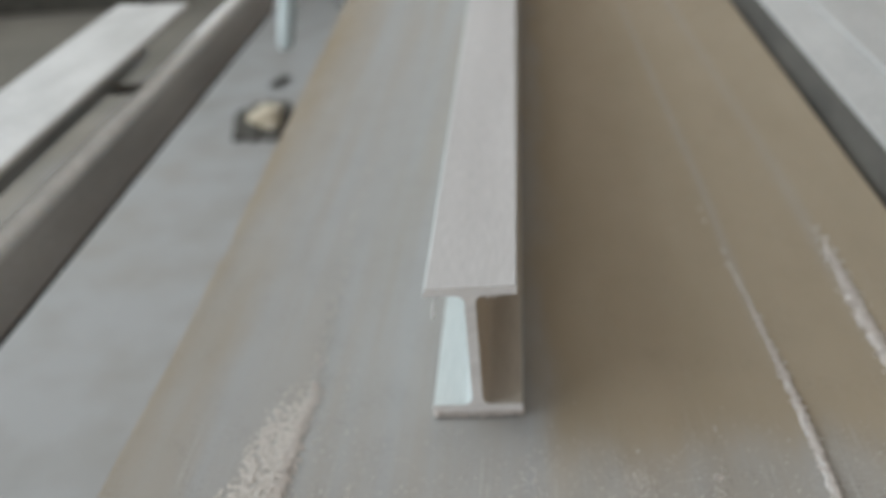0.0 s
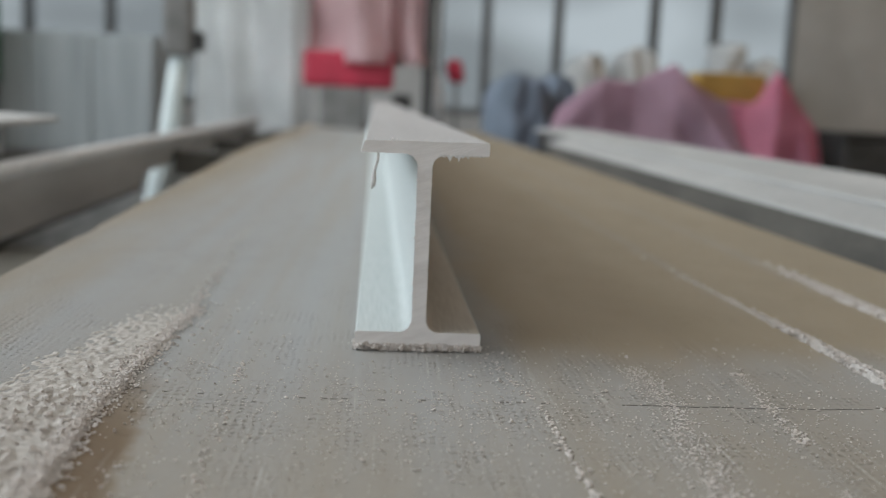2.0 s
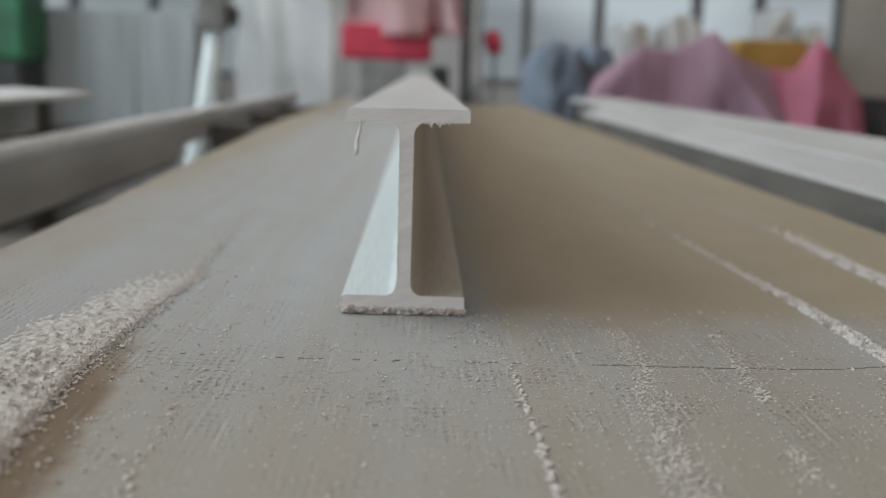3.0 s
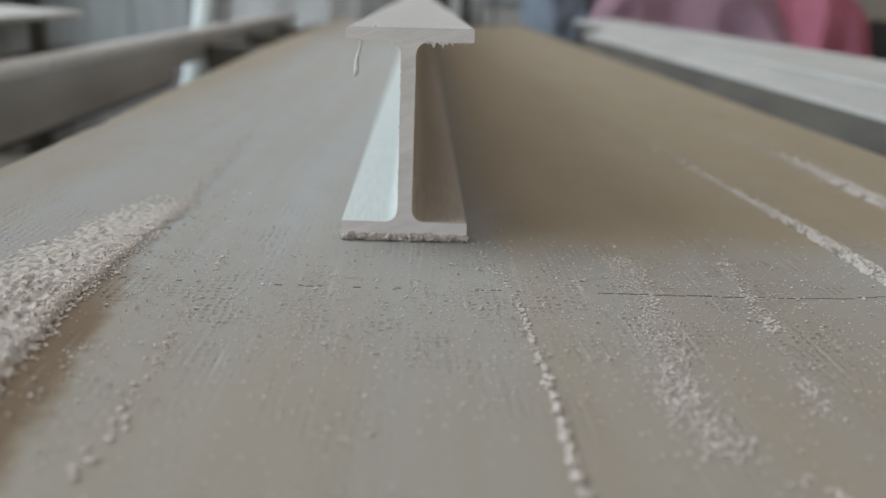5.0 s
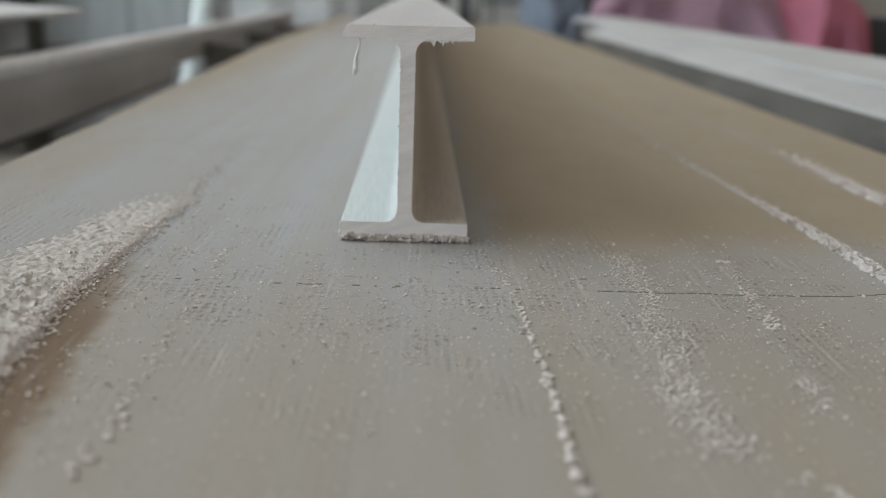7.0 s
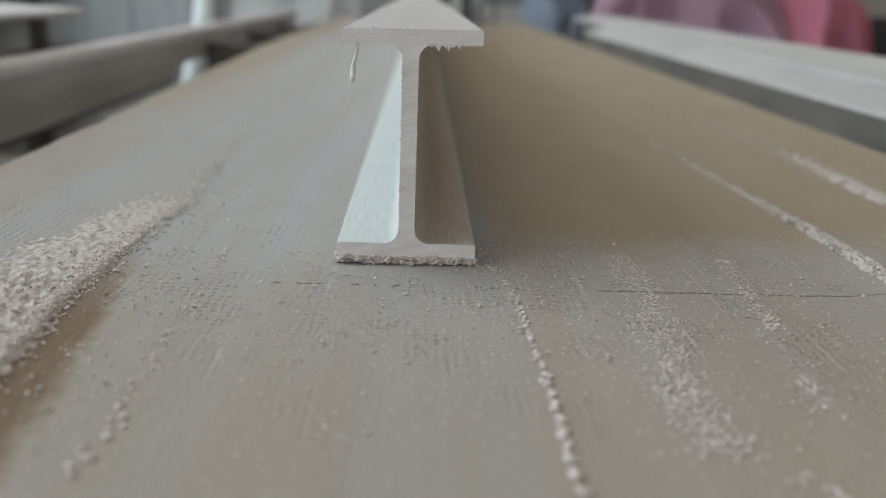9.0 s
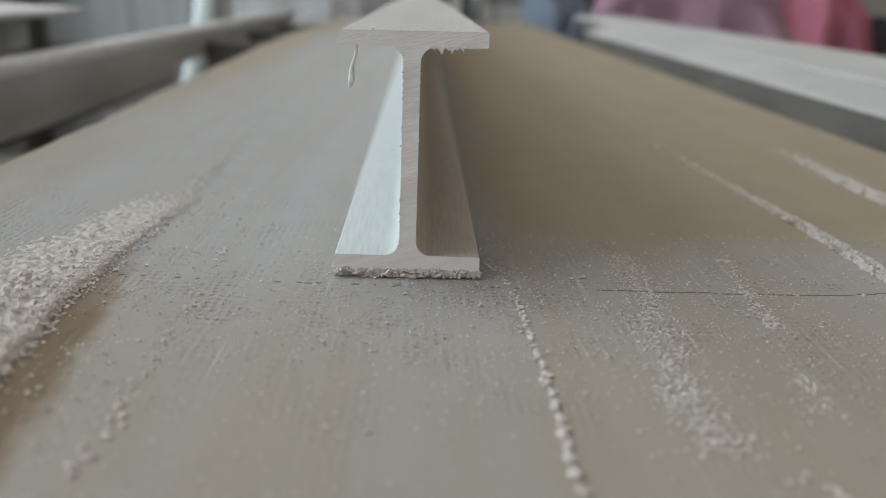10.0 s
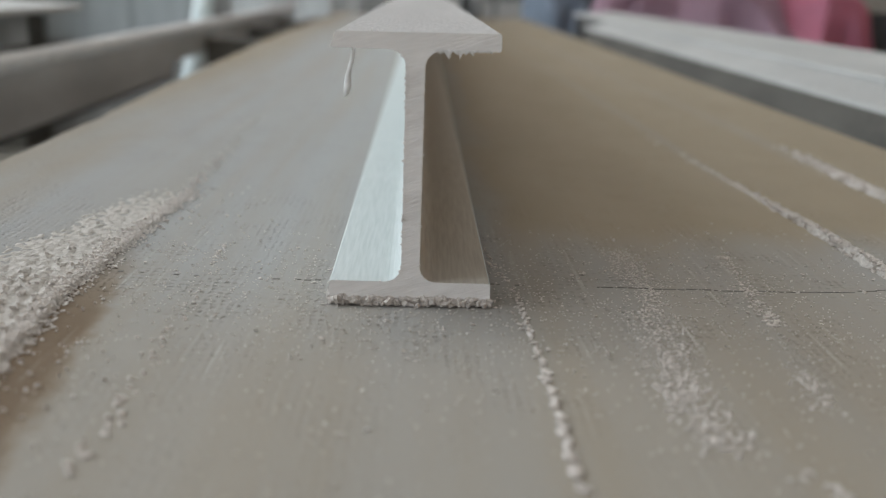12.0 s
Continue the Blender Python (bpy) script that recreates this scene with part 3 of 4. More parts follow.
        spots.append((x, rg.uniform(-0.0012, 0.004) if rg.random() < 0.8 else rg.uniform(-0.003, 0.01), rg.uniform(0.0004, BASE + 0.0004), rg.uniform(0.0014, 0.0034)))
    c = flakes("dust_crust", spots, M_CHIP, 5, p)
    c["label"] = "crumbly grey dust crust under the foot"
    part("bedding", prism([(-HALF + 0.001, 0.0004), (-HALF + 0.001, BASE), (HALF - 0.001, BASE), (HALF - 0.001, 0.0004)], 0.001, 4.0, 1), M_DUST, p)
    return p


BEAM = profile()


# ---------------------------------------------------------------- saw dust on the board
RIDGE = [(-0.42, -0.1180), (-0.21, -0.1200), (-0.16, -0.1220), (-0.12, -0.1232), (-0.05, -0.1235), (0.0, -0.1228), (0.06, -0.1190), (0.12, -0.1225), (0.2, -0.1250)]
OUTER = [(-0.42, -0.142), (-0.26, -0.150), (-0.215, -0.162), (-0.18, -0.176), (-0.15, -0.185), (-0.125, -0.184), (-0.09, -0.175), (-0.06, -0.167), (0.0, -0.162), (0.05, -0.161), (0.09, -0.154), (0.13, -0.143), (0.2, -0.126)]


def ridge_x(y):
    return 0.0028 + lerp_table(RIDGE, y) + 0.0016 * noise.noise((y * 60, 1.5, 0)) + 0.0025 * noise.noise((y * 16, 7.5, 0))


def heap_height(x, y):
    xr, xo = ridge_x(y), lerp_table(OUTER, y) + 0.010 * noise.noise((y * 30, 4, 2))
    if y > 0.19 or x < xo:
        return 0.0
    full = min(1.0, max(0.0, (0.115 - y) / 0.22))
    crest = 0.0019 * (1 + 0.35 * noise.noise((y * 45, 9, 1)))
    if x > xr:
        return max(0.0, crest * full - (x - xr) * 0.7)
    u = (x - xo) / (xr - xo)
    lace = noise.noise((x * 300, y * 210, 2)) + 0.5 * noise.noise((x * 620, y * 430, 6))
    h = 0.0008 + 0.0004 * u + 0.0014 * lace
    k = math.exp(-((xr - x) / 0.0055) ** 2)
    h = h * (1 - k) + crest * k * (1 + 0.25 * lace)
    return max(0.0, h * full * min(1.0, u * 2.2))


def left_heap():
    t = thing("dust_heap", "long low heap of pale glass-fibre chips with a sharp ridge", "saw dust", kind="stuff")
    def fn(u, v):
        y = -0.42 + 0.61 * v
        x = -0.224 + 0.120 * u
        h = heap_height(x, y)
        return (x, y, -0.0004 if h < 0.0003 else h * 0.85)
    part("mound", sheet(fn, 150, 460), M_SIFT, t)
    rg = random.Random(21)
    spots = []
    while len(spots) < 6400:
        y = rg.uniform(-0.40, 0.175)
        xr, xo = ridge_x(y), lerp_table(OUTER, y)
        edge = rg.random() < 0.30
        if edge:
            x = xr - rg.gauss(0.001, 0.0030)
        else:
            x = xo - 0.012 + (xr - xo + 0.012) * rg.random() ** 0.8
        full = min(1.0, max(0.05, (0.125 - y) / 0.15))
        u = (x - xo) / (xr - xo)
        if rg.random() > full * min(1.0, max(0.03, 0.15 + u * 1.6)):
            continue
        h = heap_height(x, y)
        # chips cling to the raised strands and leave the hollows open
        if not edge and h < 0.0011 + 0.0008 * rg.random():
            continue
        spots.append((x, y, h * 0.85 + rg.uniform(0.0, 0.0005), rg.uniform(0.0007, 0.0020)))
    flakes("chips", spots, M_CHIP, 22, t)
    return settle(t)


left_heap()


def dust_ridge(name, label, path, wide, high, seed, count, size):
    """A swept line of dust along path, a list of (x, y, share of full height)."""
    t = thing(name, label, "saw dust", "lines of swept dust", "stuff")
    rg = random.Random(seed)
    def at(s):
        k = s * (len(path) - 1)
        i = min(int(k), len(path) - 2)
        f = k - i
        return [path[i][j] + (path[i + 1][j] - path[i][j]) * f for j in range(3)]
    def fn(u, v):
        x, y, h = at(v)
        w = wide * (0.35 + 0.65 * h) * (1 + 0.5 * noise.noise((y * 140, seed, 0)))
        off = (u - 0.5) * 2
        top = high * h * (1 - off * off) * (0.65 + 0.7 * noise.noise((x * 400 + u * 3, y * 220, seed)) + 0.3)
        return (x + 0.0018 * noise.noise((y * 70, seed, 3)) + off * w, y, max(-0.0004, top - 0.0002))
    part("bank", sheet(fn, 12, 200), M_DUST, t)
    spots = []
    while len(spots) < count:
        s = rg.random()
        x, y, h = at(s)
        if rg.random() > h * 1.1 + 0.03:
            continue
        dx = rg.gauss(0, 0.55) * wide
        spots.append((x + dx, y, max(0.0004, high * h * (1 - min(1, (dx / wide) ** 2))), rg.uniform(0.5, 1.3) * size))
    flakes("chips", spots, M_CHIP, seed + 1, t)
    return settle(t)


dust_ridge("dust_ridge", "thin sharp ridge of pale dust along the bare film", [(0.190, 0.36, 0.0), (0.199, 0.25, 0.04), (0.204, 0.18, 0.10), (0.207, 0.10, 0.30), (0.209, 0.04, 0.75), (0.210, -0.03, 1.0), (0.210, -0.12, 0.9), (0.210, -0.30, 0.8)], 0.0029, 0.0040, 31, 800, 0.0023)
dust_ridge("dust_ridge", "broader faded bank of pale dust near the rail", [(0.281, 0.29, 0.0), (0.281, 0.25, 0.08), (0.281, 0.21, 0.3), (0.2785, 0.13, 0.75), (0.281, 0.05, 0.8), (0.283, -0.03, 0.5), (0.285, -0.2, 0.3)], 0.0058, 0.0036, 41, 900, 0.0024)


dust_ridge("dust_ridge", "faint thin tail of dust running on from the heap", [(-0.117, 0.10, 0.22), (-0.1215, 0.16, 0.12), (-0.1225, 0.22, 0.16), (-0.1285, 0.32, 0.14), (-0.131, 0.42, 0.03), (-0.130, 0.6, 0.0)], 0.0042, 0.0012, 71, 170, 0.0015)


def crumbs(name, label, path, spread, count, sizes, seed):
    """Round crumbs of caked dust strung out along path."""
    t = thing(name, label, "saw dust", "trails of crumbs", "stuff")
    rg = random.Random(seed)
    bm = bmesh.new()
    for i in range(count):
        s = rg.random()
        k = s * (len(path) - 1)
        j = min(int(k), len(path) - 2)
        f = k - j
        x, y = (path[j][c] + (path[j + 1][c] - path[j][c]) * f for c in (0, 1))
        r = (sizes[0] + (sizes[1] - sizes[0]) * s) * rg.uniform(0.45, 1.15) * 0.5
        x += rg.gauss(0, spread)
        y += rg.gauss(0, spread * 0.6)
        g = bmesh.ops.create_icosphere(bm, subdivisions=1, radius=r)
        q = rg.uniform(0, 99)
        for v in g["verts"]:
            d = 1 + 0.55 * noise.noise(v.co * (1.1 / r) + Vector((q, 0, 0)))
            v.co = Vector((v.co.x * d * 1.1, v.co.y * d, v.co.z * d * 0.6)) + Vector((x, y, r * 0.4))
    part("crumb_trail", bm, M_CHIP, t)
    return settle(t)


crumbs("crumb_trail", "string of round dust crumbs growing along the board", [(0.0468, -0.088), (0.0468, -0.13), (0.0478, -0.17), (0.0480, -0.21), (0.0478, -0.25)], 0.0007, 120, (0.0014, 0.0033), 51)
crumbs("crumb_trail", "loose trail of fine dust crumbs on the board", [(0.099, -0.020), (0.0995, -0.045), (0.1005, -0.08), (0.0955, -0.115), (0.0905, -0.16), (0.0880, -0.19), (0.0905, -0.225)], 0.0048, 1150, (0.0007, 0.0016), 52)
crumbs("crumb_trail", "short trail of dust crumbs across the joint", [(0.1475, -0.025), (0.1435, -0.065), (0.1405, -0.10), (0.1390, -0.124)], 0.0020, 190, (0.0009, 0.0016), 53)
crumbs("crumb_trail", "thin trail of clotted dust beside the heap", [(-0.0795, -0.026), (-0.0762, -0.075), (-0.0750, -0.15), (-0.0758, -0.19), (-0.0752, -0.245)], 0.0017, 100, (0.0009, 0.0023), 54)
crumbs("crumb_trail", "faint line of small crumbs in front of the beam", [(0.034, -0.012), (0.040, -0.05), (0.047, -0.09)], 0.0013, 40, (0.0012, 0.0016), 55)
crumbs("crumb_trail", "cluster of pale crumbs at the board's near edge", [(0.108, -0.235), (0.112, -0.252)], 0.0020, 18, (0.0018, 0.0024), 56)


crumbs("crumb_trail", "small star-shaped cluster of dust crumbs", [(0.145, -0.026), (0.150, -0.030)], 0.0016, 18, (0.0014, 0.0018), 57)
crumbs("crumb_trail", "loose patch of dust crumbs past the joint", [(0.1315, -0.166), (0.1305, -0.178), (0.1272, -0.199)], 0.0020, 80, (0.0010, 0.0016), 59)
crumbs("crumb_trail", "three dust crumbs in a row", [(-0.079, -0.030), (-0.0785, -0.048), (-0.0785, -0.066)], 0.0008, 9, (0.0022, 0.0022), 58)


def specks():
    t = thing("loose_specks", "scattered specks of glass-fibre dust on the board", "saw dust", kind="stuff")
    rg = random.Random(61)
    spots = []
    for k in range(1500):
        x, y = rg.uniform(-0.115, 0.27), rg.uniform(-0.36, 0.02)
        if rg.random() > (1.0 if -0.16 < y < -0.02 else 0.55):
            continue
        spots.append((x, y, 0.0005, rg.choice((0.0006, 0.0008, 0.0009, 0.0010, 0.0016)) * rg.uniform(0.7, 1.3)))
    for k in range(1900):
        x, y = rg.gauss(0.06, 0.09), rg.gauss(-0.12, 0.05)
        if -0.10 < x < 0.30:
            spots.append((x, y, 0.0003, rg.uniform(0.0005, 0.0011)))
    for k in range(2600):
        x, y = rg.uniform(-0.11, 0.26), rg.gauss(-0.085, 0.045)
        if noise.noise((x * 26, y * 20, 3)) > -0.12:
            spots.append((x, y, 0.0003, rg.uniform(0.0005, 0.0010)))
    for k in range(150):
        x = rg.gauss(-0.100, 0.012)
        spots.append((x, rg.uniform(-0.3, 0.1), 0.0006, rg.uniform(0.0008, 0.0018)))
    flakes("specks", spots, M_CHIP, 62, t)
    return settle(t)


specks()


# ---------------------------------------------------------------- beside the board
def right_rail():
    """White profiles stored along the board's right side."""
    t = thing("guide_rail", "pale steel guide rail along the board with dark inner side", "rail")
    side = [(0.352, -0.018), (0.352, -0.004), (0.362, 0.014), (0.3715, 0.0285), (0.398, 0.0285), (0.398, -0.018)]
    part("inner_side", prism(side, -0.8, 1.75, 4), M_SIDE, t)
    part("lower_flange", prism([(0.3710, 0.0290), (0.3720, 0.0330), (0.4165, 0.0425), (0.4235, 0.0438), (0.4235, 0.0290)], -0.8, 1.82, 4), M_PALE, t, "white lower flange")
    part("upper_flange", prism([(0.4200, 0.0442), (0.4200, 0.0470), (0.4230, 0.0488), (0.522, 0.0585), (0.526, 0.056), (0.526, 0.0442)], -0.8, 2.32, 4), M_PALE, t, "white upper flange")
    part("outer_side", prism([(0.4240, -0.018), (0.4240, 0.0438), (0.52, 0.0438), (0.52, -0.018)], -0.8, 2.28, 4), M_DARK, t)
    for y in (-0.6, 0.5, 1.48, 2.1):
        part("foot", box((0.385, y, FLOOR), (0.49, y + 0.05, -0.0185), 0.002), M_STEEL, t)
    return t


right_rail()


def stored_profile():
    t = thing("stored_profile", "white box profile lying along the table's side rail", "profile")
    part("top_face", prism([(-0.575, 0.068), (-0.575, 0.0745), (-0.572, 0.0760), (-0.467, 0.0715), (-0.4645, 0.0695), (-0.4645, 0.0645)], -0.8, 0.97, 4), M_WHITE, t)
    part("side_face", prism([(-0.530, 0.0235), (-0.530, 0.0675), (-0.500, 0.0660), (-0.500, 0.0235)], -0.8, 0.86, 4), M_STEEL, t)
    part("foot", box((-0.533, -0.8, FLOOR), (-0.4985, -0.76, 0.023)), M_STEEL, t)
    part("bracket", box((-0.535, 0.70, 0.0220), (-0.4590, 0.74, 0.0234)), M_STEEL, t)
    return t


stored_profile()


def floor_litter():
    """An oily rag with a lump of hardened resin, and a small scrap, lying on the floor."""
    t = thing("oily_rag", "crumpled dark oily rag with a pale resin lump", "rag", at=(-0.87, 2.68, FLOOR + 0.001))
    def fn(u, v):
        a, k = u * 6.2832, v
        rr = 0.115 * math.sin(k * 1.55) * (1 + 0.55 * noise.noise((math.cos(a) * 2, math.sin(a) * 2, 4)))
        return (rr * math.cos(a), rr * 1.5 * math.sin(a), 0.002 + 0.045 * math.cos(k * 1.55) ** 0.7 * (1 + 0.7 * noise.noise((math.cos(a) * 3, math.sin(a) * 3, k * 4))))
    part("cloth", sheet(fn, 48, 20), M_SIDE, t)
    bm = bmesh.new()
    bmesh.ops.create_icosphere(bm, subdivisions=3, radius=0.055)
    for v in bm.verts:
        v.co *= 1 + 0.6 * noise.noise(v.co * 26)
        v.co = Vector((v.co.x + 0.03, v.co.y * 1.3 - 0.06, v.co.z * 0.6 + 0.048))
    part("resin_lump", bm, M_RESIN, t, "pale yellowish hardened resin lump")
    t = thing("scrap", "small dark scrap lying on the dusty floor", "scrap", at=(-0.92, 3.12, FLOOR + 0.001))
    def bit(u, v):
        return (0.05 * (u - 0.5) + 0.02 * v, 0.12 * (v - 0.5), 0.004 + 0.02 * abs(noise.noise((u * 3, v * 3, 7))))
    part("chip", sheet(bit, 10, 14, 0.003), M_SIDE, t)


floor_litter()


def post():
    """A leaning prop, clamped to the outside of the rail; its lower end hangs free below the rail."""
    t = thing("machine_post", "pale blue painted leaning prop with a dark head", "post")
    bm = bmesh.new()
    tube(bm, [(-0.5725, 1.95, -0.292), (-0.5720, 1.95, -0.288), (-0.5700, 1.95, -0.272), (-0.560, 1.95, -0.22), (-0.512, 1.95, 0.0), (-0.486, 1.95, 0.19)], [0.006, 0.015, 0.0205, 0.023, 0.023, 0.022], 18)
    part("shaft", bm, M_CYAN, t)
    part("head", box((-0.522, 1.92, 0.191), (-0.456, 1.99, 0.46), 0.012), M_STEEL, t, "dark cast head")
    part("arm", box((-0.4555, 1.93, 0.205), (-0.432, 1.98, 0.250), 0.006), M_DARK, t)
    part("clamp", box((-0.488, 1.925, -0.040), (-0.4800, 1.975, -0.012), 0.001), M_DARK, t)
    part("bolt", box((-0.4865, 1.942, -0.033), (-0.4690, 1.958, -0.019), 0.001), M_DARK, t)
    return t


post()


# ---------------------------------------------------------------- far end of the line
def puller():
    """The red machine out of which the profile comes."""
    t = thing("pulling_machine", "red machine with a dark throat under plastic film", "machine")
    part("hood", box((-0.315, 3.55, 0.150), (0.045, 4.4, 0.290), 0.02), M_RED, t, "bright red hood")
    part("jaw", box((-0.245, 3.52, -0.02), (-0.06, 3.9, 0.149), 0.015), M_STEEL, t)
    part("jaw", box((0.045, 3.60, -0.02), (0.12, 3.9, 0.130), 0.015), M_DARK, t)
    part("bed", box((-0.45, 3.45, FLOOR), (0.35, 4.5, -0.03), 0.01), M_STEEL, t)
    part("column", box((0.160, 3.50, -0.029), (0.198, 3.56, 1.1), 0.004), M_DARK, t)
    part("column", box((-0.345, 3.70, -0.029), (-0.305, 3.76, 0.5), 0.004), M_CLEARFILM, t)
    bm = bmesh.new()
    tube(bm, [(0.226, 3.62, -0.029), (0.226, 3.62, 0.13), (0.226, 3.62, 0.165), (0.226, 3.62, 0.215)], [0.030, 0.030, 0.016, 0.013], 12)
    part("bottle", bm, M_PIPE, t)
    part("lamp_stand", box((0.292, 3.61, -0.029), (0.308, 3.64, 0.185), 0.002), M_STEEL, t)
    bm = bmesh.new()
    tube(bm, [(0.30, 3.625, 0.186), (0.30, 3.625, 0.20), (0.285, 3.625, 0.265), (0.282, 3.625, 0.28)], [0.022, 0.034, 0.036, 0.014], 12)
    part("red_cap", bm, M_RED, t, "small red cap")
    return t


puller()


def draped(name, label, category, mat, x0, x1, z0, z1, y, folds, seed, turn=0.25):
    def fn(u, v):
        x = x0 + (x1 - x0) * u
        z = z0 + (z1 - z0) * v
        return (x + 0.02 * noise.noise((z * 4, seed, 1)), y + turn * (0.5 - u) + 0.06 * math.sin(folds * u * 6.28 + 2.6 * v) * (1.1 - 0.5 * v) + 0.05 * noise.noise((x * 4, z * 4, seed)), z)
    return tagged(part(name, sheet(fn, 60, 40, 0.002), mat), label, category)


draped("plastic_curtain", "milky plastic film hanging in soft folds", "curtain", M_CLEARFILM, -0.86, -0.36, FLOOR + 0.002, 1.25, 3.95, 1.6, 3, 0.5)
FILM = thing("pink_film", "pink-tinted plastic film draped over the machine", "film")
for a, b, seed in ((-0.33, 0.02, 8), (-0.01, 0.175, 15)):
    ob = draped("film_panel", "", "", M_PINKFILM, a, b, 0.245, 1.2, 3.57 + 0.03 * (seed > 9), 1.1, seed)
    ob.parent = FILM
part("batten", box((-0.35, 3.58, 1.2), (0.20, 3.70, 1.24), 0.004), M_DARK, FILM)


def heap_of_cloth(name, label, mats, x0, x1, y0, y1, top, seed, extra=None):
    """A tall covered stack that stands on the floor."""
    def fn(u, v):
        # u runs round the stack, v from the floor up and over the crown
        a = u * 2 * math.pi
        cx, cy, rx, ry = (x0 + x1) / 2, (y0 + y1) / 2, (x1 - x0) / 2, (y1 - y0) / 2
        if v < 0.7:
            k, zz = 1.0, v / 0.7
        else:
            k, zz = 1.0 - ((v - 0.7) / 0.3), 1.0
        sq = (abs(math.cos(a)) ** 3 + abs(math.sin(a)) ** 3) ** (-1 / 3)
        wob = 1 + 0.10 * noise.noise((math.cos(a) * 2 + seed, math.sin(a) * 2, zz * 1.6)) + 0.05 * math.sin(7 * a + 3 * zz)
        x, y = cx + rx * k * sq * math.cos(a) * wob * (1 - 0.10 * zz), cy + ry * k * sq * math.sin(a) * wob * (1 - 0.10 * zz)
        z = FLOOR + (lerp_table(top, x) - FLOOR) * zz + 0.03 * noise.noise((x * 5, y * 5, seed)) * zz
        crease = abs(noise.noise((x * 6 + 0.8 * z, z * 5 - 2.5 * x, seed + 3)))
        y += 0.10 * (crease - 0.2) * (k if v < 0.7 else k * k)
        return (x, y, max(FLOOR + 0.001, z))
    t = extra if isinstance(extra, bpy.types.Object) else thing(name, label, "covered stack")
    bm = sheet(fn, 96, 60)
    bmesh.ops.remove_doubles(bm, verts=bm.verts[:], dist=0.0004)
    part("cover" if t is not extra else "sack", bm, mats, t)
    if extra and t is not extra:
        extra(t)
    return t


STACK_TOP = [(0.490, -0.034), (0.522, 0.107), (0.585, 0.161), (0.655, 0.208), (0.756, 0.199), (0.825, 0.236), (0.870, 0.261), (0.925, 0.211), (0.955, 0.186), (1.024, 0.158),
             (1.127, 0.152), (1.160, 0.201), (1.186, 0.253), (1.253, 0.175), (1.333, 0.072), (1.380, -0.144)]
FOLDS = [(0.870, 0.261, 1.105, -0.10, 0.075, 0.10), (1.186, 0.253, 1.165, -0.20, 0.070, 0.08), (0.870, 0.261, 0.885, -0.30, 0.05, 0.11),
         (0.655, 0.208, 0.635, -0.20, 0.05, 0.10), (0.655, 0.208, 0.535, 0.05, 0.03, 0.07), (1.186, 0.253, 1.335, -0.10, 0.04, 0.09)]


def cloth_stack():
    """Goods under a cloth that hangs in tent-like folds from two peaks."""
    t = thing("cloth_stack", "stack of goods under faded pink and lilac cloth", "covered stack")
    def fn(u, v):
        x = 0.490 + 0.89 * u
        ztop = lerp_table(STACK_TOP, x)
        k = min(1.0, v / 0.75)
        z = FLOOR + 0.001 + (ztop - FLOOR) * k
        y = 2.50 + 0.04 * k ** 3
        for xa, za, xb, zb, deep, wide in FOLDS:
            f = min(1.6, max(0.0, (za - z) / (za - zb)))
            d = abs(x - xa - (xb - xa) * f)
            y -= deep * max(0.0, 1 - d / wide) * min(1.0, 0.25 + f)
        y += 0.02 * noise.noise((x * 7, z * 7, 5))
        if v > 0.75:
            b = (v - 0.75) / 0.25
            y += (2.84 - y) * b
            z -= 0.16 * b
        return (x, y, z)
    cover = part("cover", sheet(fn, 110, 70, 0.003), (M_LILAC, M_PINK), t)
    for p in cover.data.polygons:
        c = p.center
        if c.x + 0.06 * noise.noise(c * 6) + 0.5 * (c.z - 0.1) > 1.06:
            p.material_index = 1
    part("load", box((0.965, 2.585, 0.02), (1.183, 2.70, 0.238), 0.012), M_OCHRE, t, "ochre board showing out of the cover")
    part("pallet", box((0.535, 2.56, FLOOR), (1.325, 2.80, 0.0), 0.01), M_CRATE, t)
    return t


cloth_stack()


def blue_bag():
    """A crumpled blue plastic bag, filled, that stands before the covered stack."""
    t = thing("plastic_bag", "crumpled bright blue plastic bag before the covered stack", "bag")
    heap_of_cloth("", "", M_BLUE, 0.99, 1.19, 2.22, 2.40, [(0.97, -0.10), (1.02, -0.030), (1.08, -0.045), (1.13, -0.025), (1.20, -0.11)], 31, t)


blue_bag()


def floor_sheeting():
    """Pale plastic sheeting laid loosely on the floor beyond the guide rail."""
    def fn(u, v):
        x, y = 1.66 + 1.0 * u, 2.95 + 1.9 * v
        return (x + 0.03 * noise.noise((y * 2, 3, 1)), y + 0.03 * noise.noise((x * 2, 5, 1)), FLOOR + 0.004 + 0.035 * abs(noise.noise((x * 3, y * 3, 9))))
    tagged(part("plastic_sheet", sheet(fn, 30, 50, 0.002), M_SHEETING), "pale cyan plastic sheeting spread on the floor", "sheet")


floor_sheeting()


def dark_bin():
    t = thing("storage_bin", "black storage bin standing beside the covered stack", "bin")
    part("body", box((1.40, 2.48, FLOOR), (1.56, 2.74, 0.055), 0.01), M_DARK, t)
    part("lid", box((1.393, 2.474, 0.0555), (1.567, 2.746, 0.075), 0.006), M_DARK, t)


dark_bin()


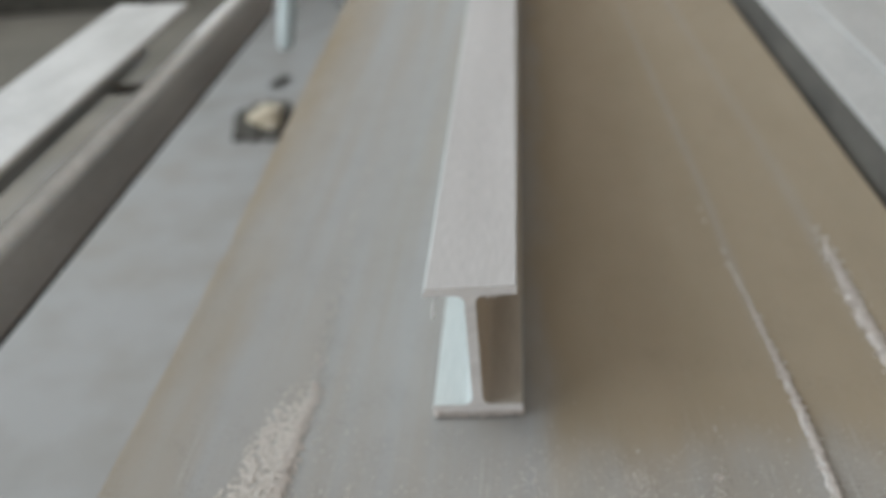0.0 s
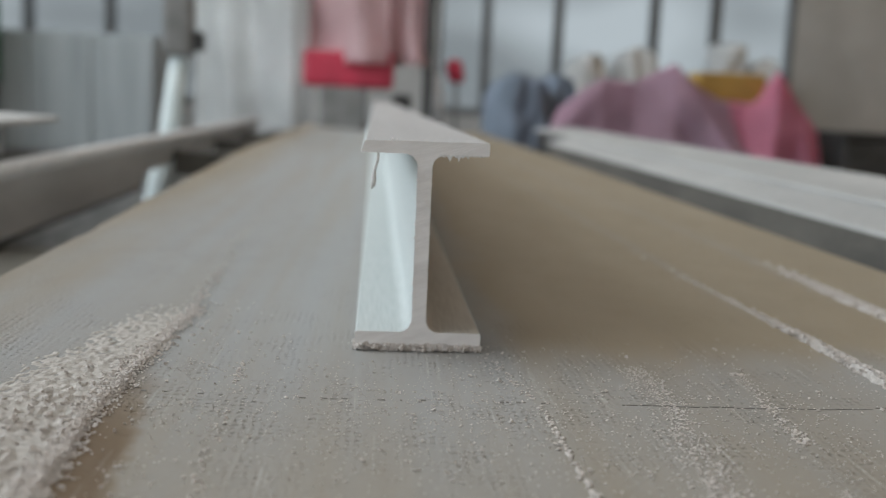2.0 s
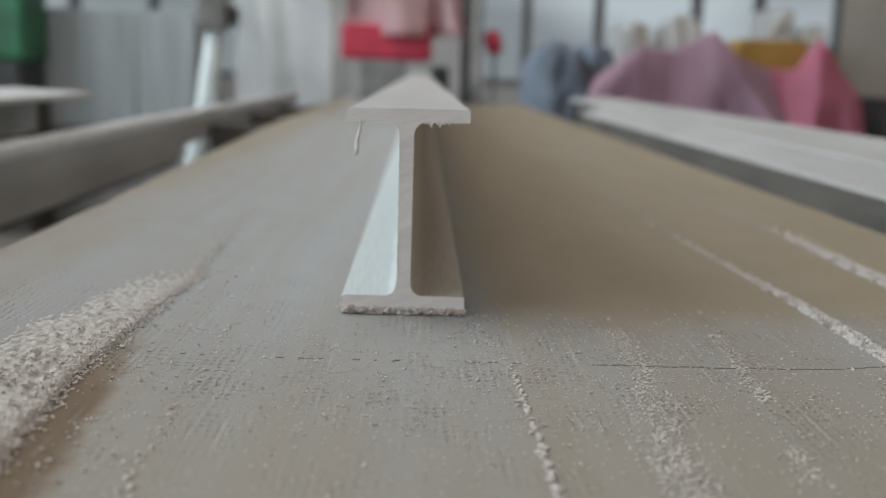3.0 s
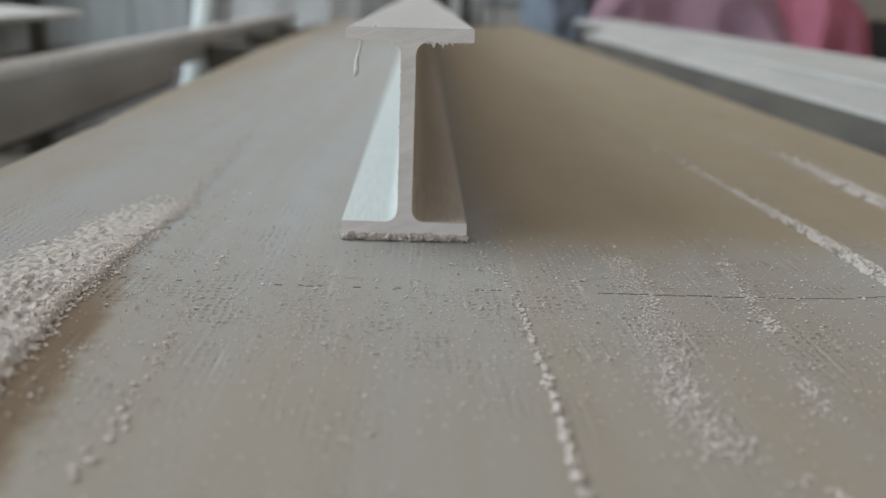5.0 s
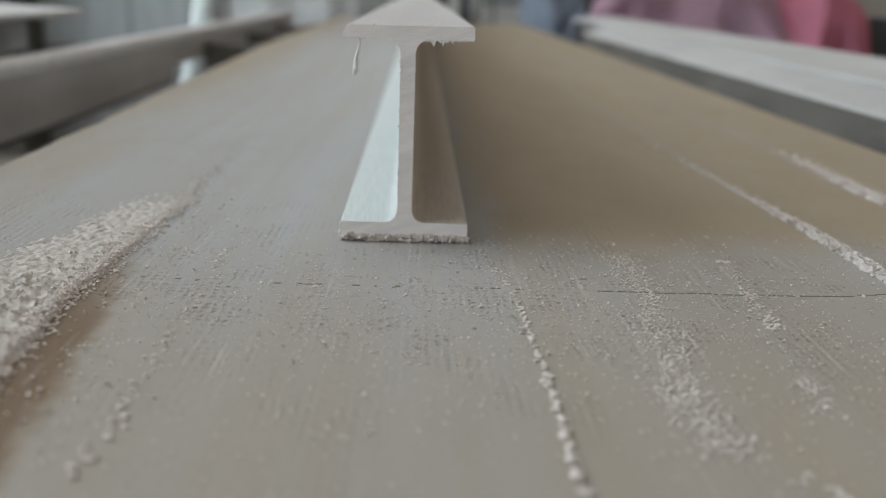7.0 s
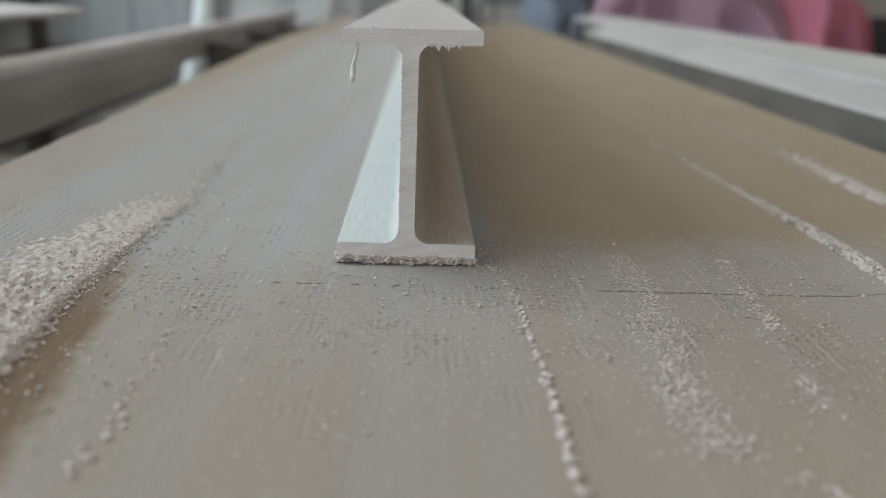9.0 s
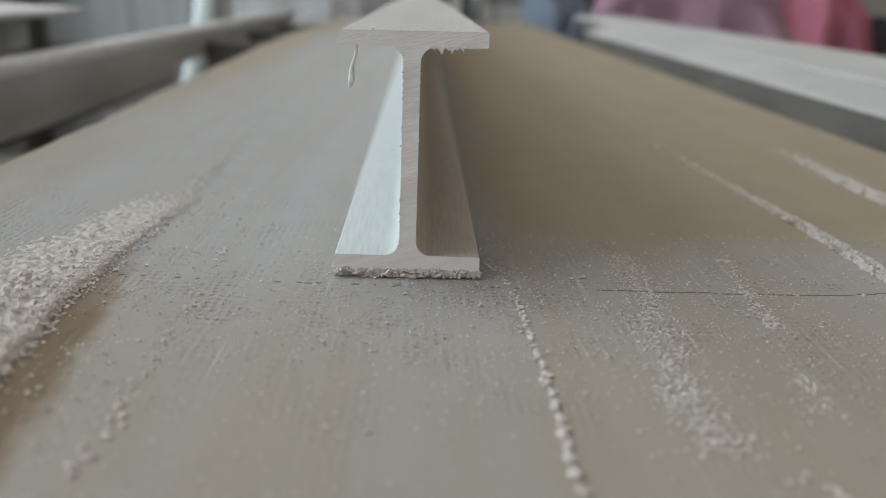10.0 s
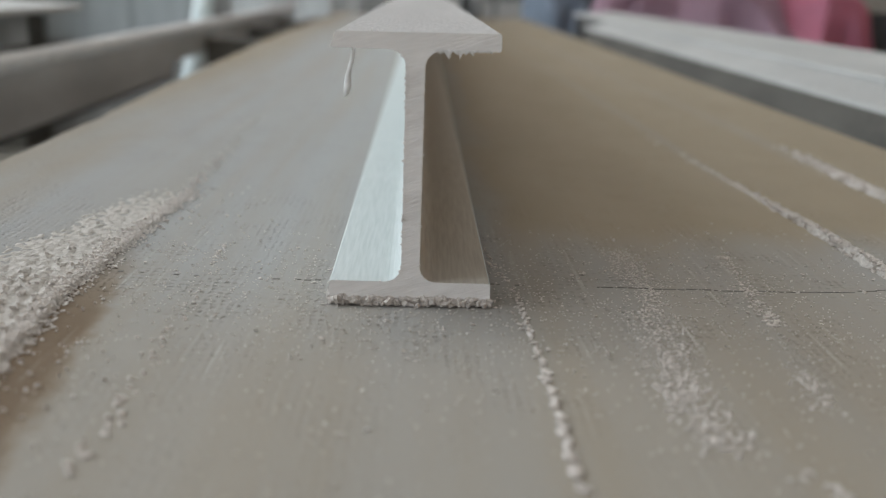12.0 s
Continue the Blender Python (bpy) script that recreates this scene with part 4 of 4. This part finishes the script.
def sacks(name, label, mat, rows):
    """Tall filled sacks that stand on the floor."""
    t = thing(name, label, "sacks")
    for x0, x1, y0, y1, top, seed in rows:
        w = x1 - x0
        heap_of_cloth("", "", mat, x0, x1, y0, y1, [(x0, top - 0.11), (x0 + 0.18 * w, top - 0.03), (x0 + 0.45 * w, top), (x0 + 0.7 * w, top - 0.012), (x1, top - 0.10)], seed, t)


sacks("sack_stack", "blue-grey filled sacks standing beside the machine", M_BLUEGREY, [(0.36, 0.62, 2.95, 3.4, 0.225, 9), (0.55, 0.73, 3.1, 3.5, 0.235, 12)])
sacks("white_sacks", "white plastic sacks heaped under the far windows", M_PIPE, [(1.12, 1.38, 5.4, 5.85, 0.42, 17), (1.40, 1.68, 5.4, 5.85, 0.46, 21), (2.02, 2.22, 5.45, 5.85, 0.54, 23), (2.23, 2.45, 5.5, 5.8, 0.44, 25)])


def left_background():
    t = thing("sheet_cabinet", "grey-blue sheet metal cabinet behind the table", "cabinet")
    part("carcass", box((-2.14, 4.90, FLOOR), (-1.18, 5.5, 0.376), 0.008), M_PANEL, t)
    for k in range(3):
        x = -2.125 + 0.316 * k
        part("door", box((x, 4.885, -0.23), (x + 0.306, 4.899, 0.355), 0.004), M_PANEL, t)
    # panel added only to set the cabinet's lower part darker
    part("plinth", box((-2.125, 4.887, FLOOR), (-1.19, 4.899, -0.236), 0.003), M_STEEL, t, "added grey panel that darkens the cabinet's lower part")
    t = thing("green_machine", "green painted machine housing, dark below", "machine")
    part("housing", box((-2.90, 4.50, 0.092), (-1.936, 4.86, 1.2), 0.03), M_GREEN, t)
    part("skirt", box((-2.88, 4.52, -0.10), (-1.96, 4.85, 0.091), 0.01), M_DARK, t)
    part("base", box((-2.90, 4.50, FLOOR), (-1.936, 4.86, -0.101), 0.01), M_SIDE, t, "dark base")


left_background()


def motions():
    walk(BEAM, [(0, pose(0, 0.0385, 0)), (0.9, pose(0, 0.0196, 0)), (1.75, pose(0, 0.0018, 0)), (1.95, pose(0, 0, 0)), (6.0, pose(0, 0, 0)), (6.72, pose(0, 0, 0)), (7.0, pose(0.0004, -0.0055, 0)), (8.0, pose(0.0012, -0.0255, 0)), (9.0, pose(0.0020, -0.0460, 0)),
                (10.0, pose(0.0028, -0.0670, 0)), (11.0, pose(0.0036, -0.0880, 0)), (12.0, pose(0.0046, -0.1085, 0))])


motions()
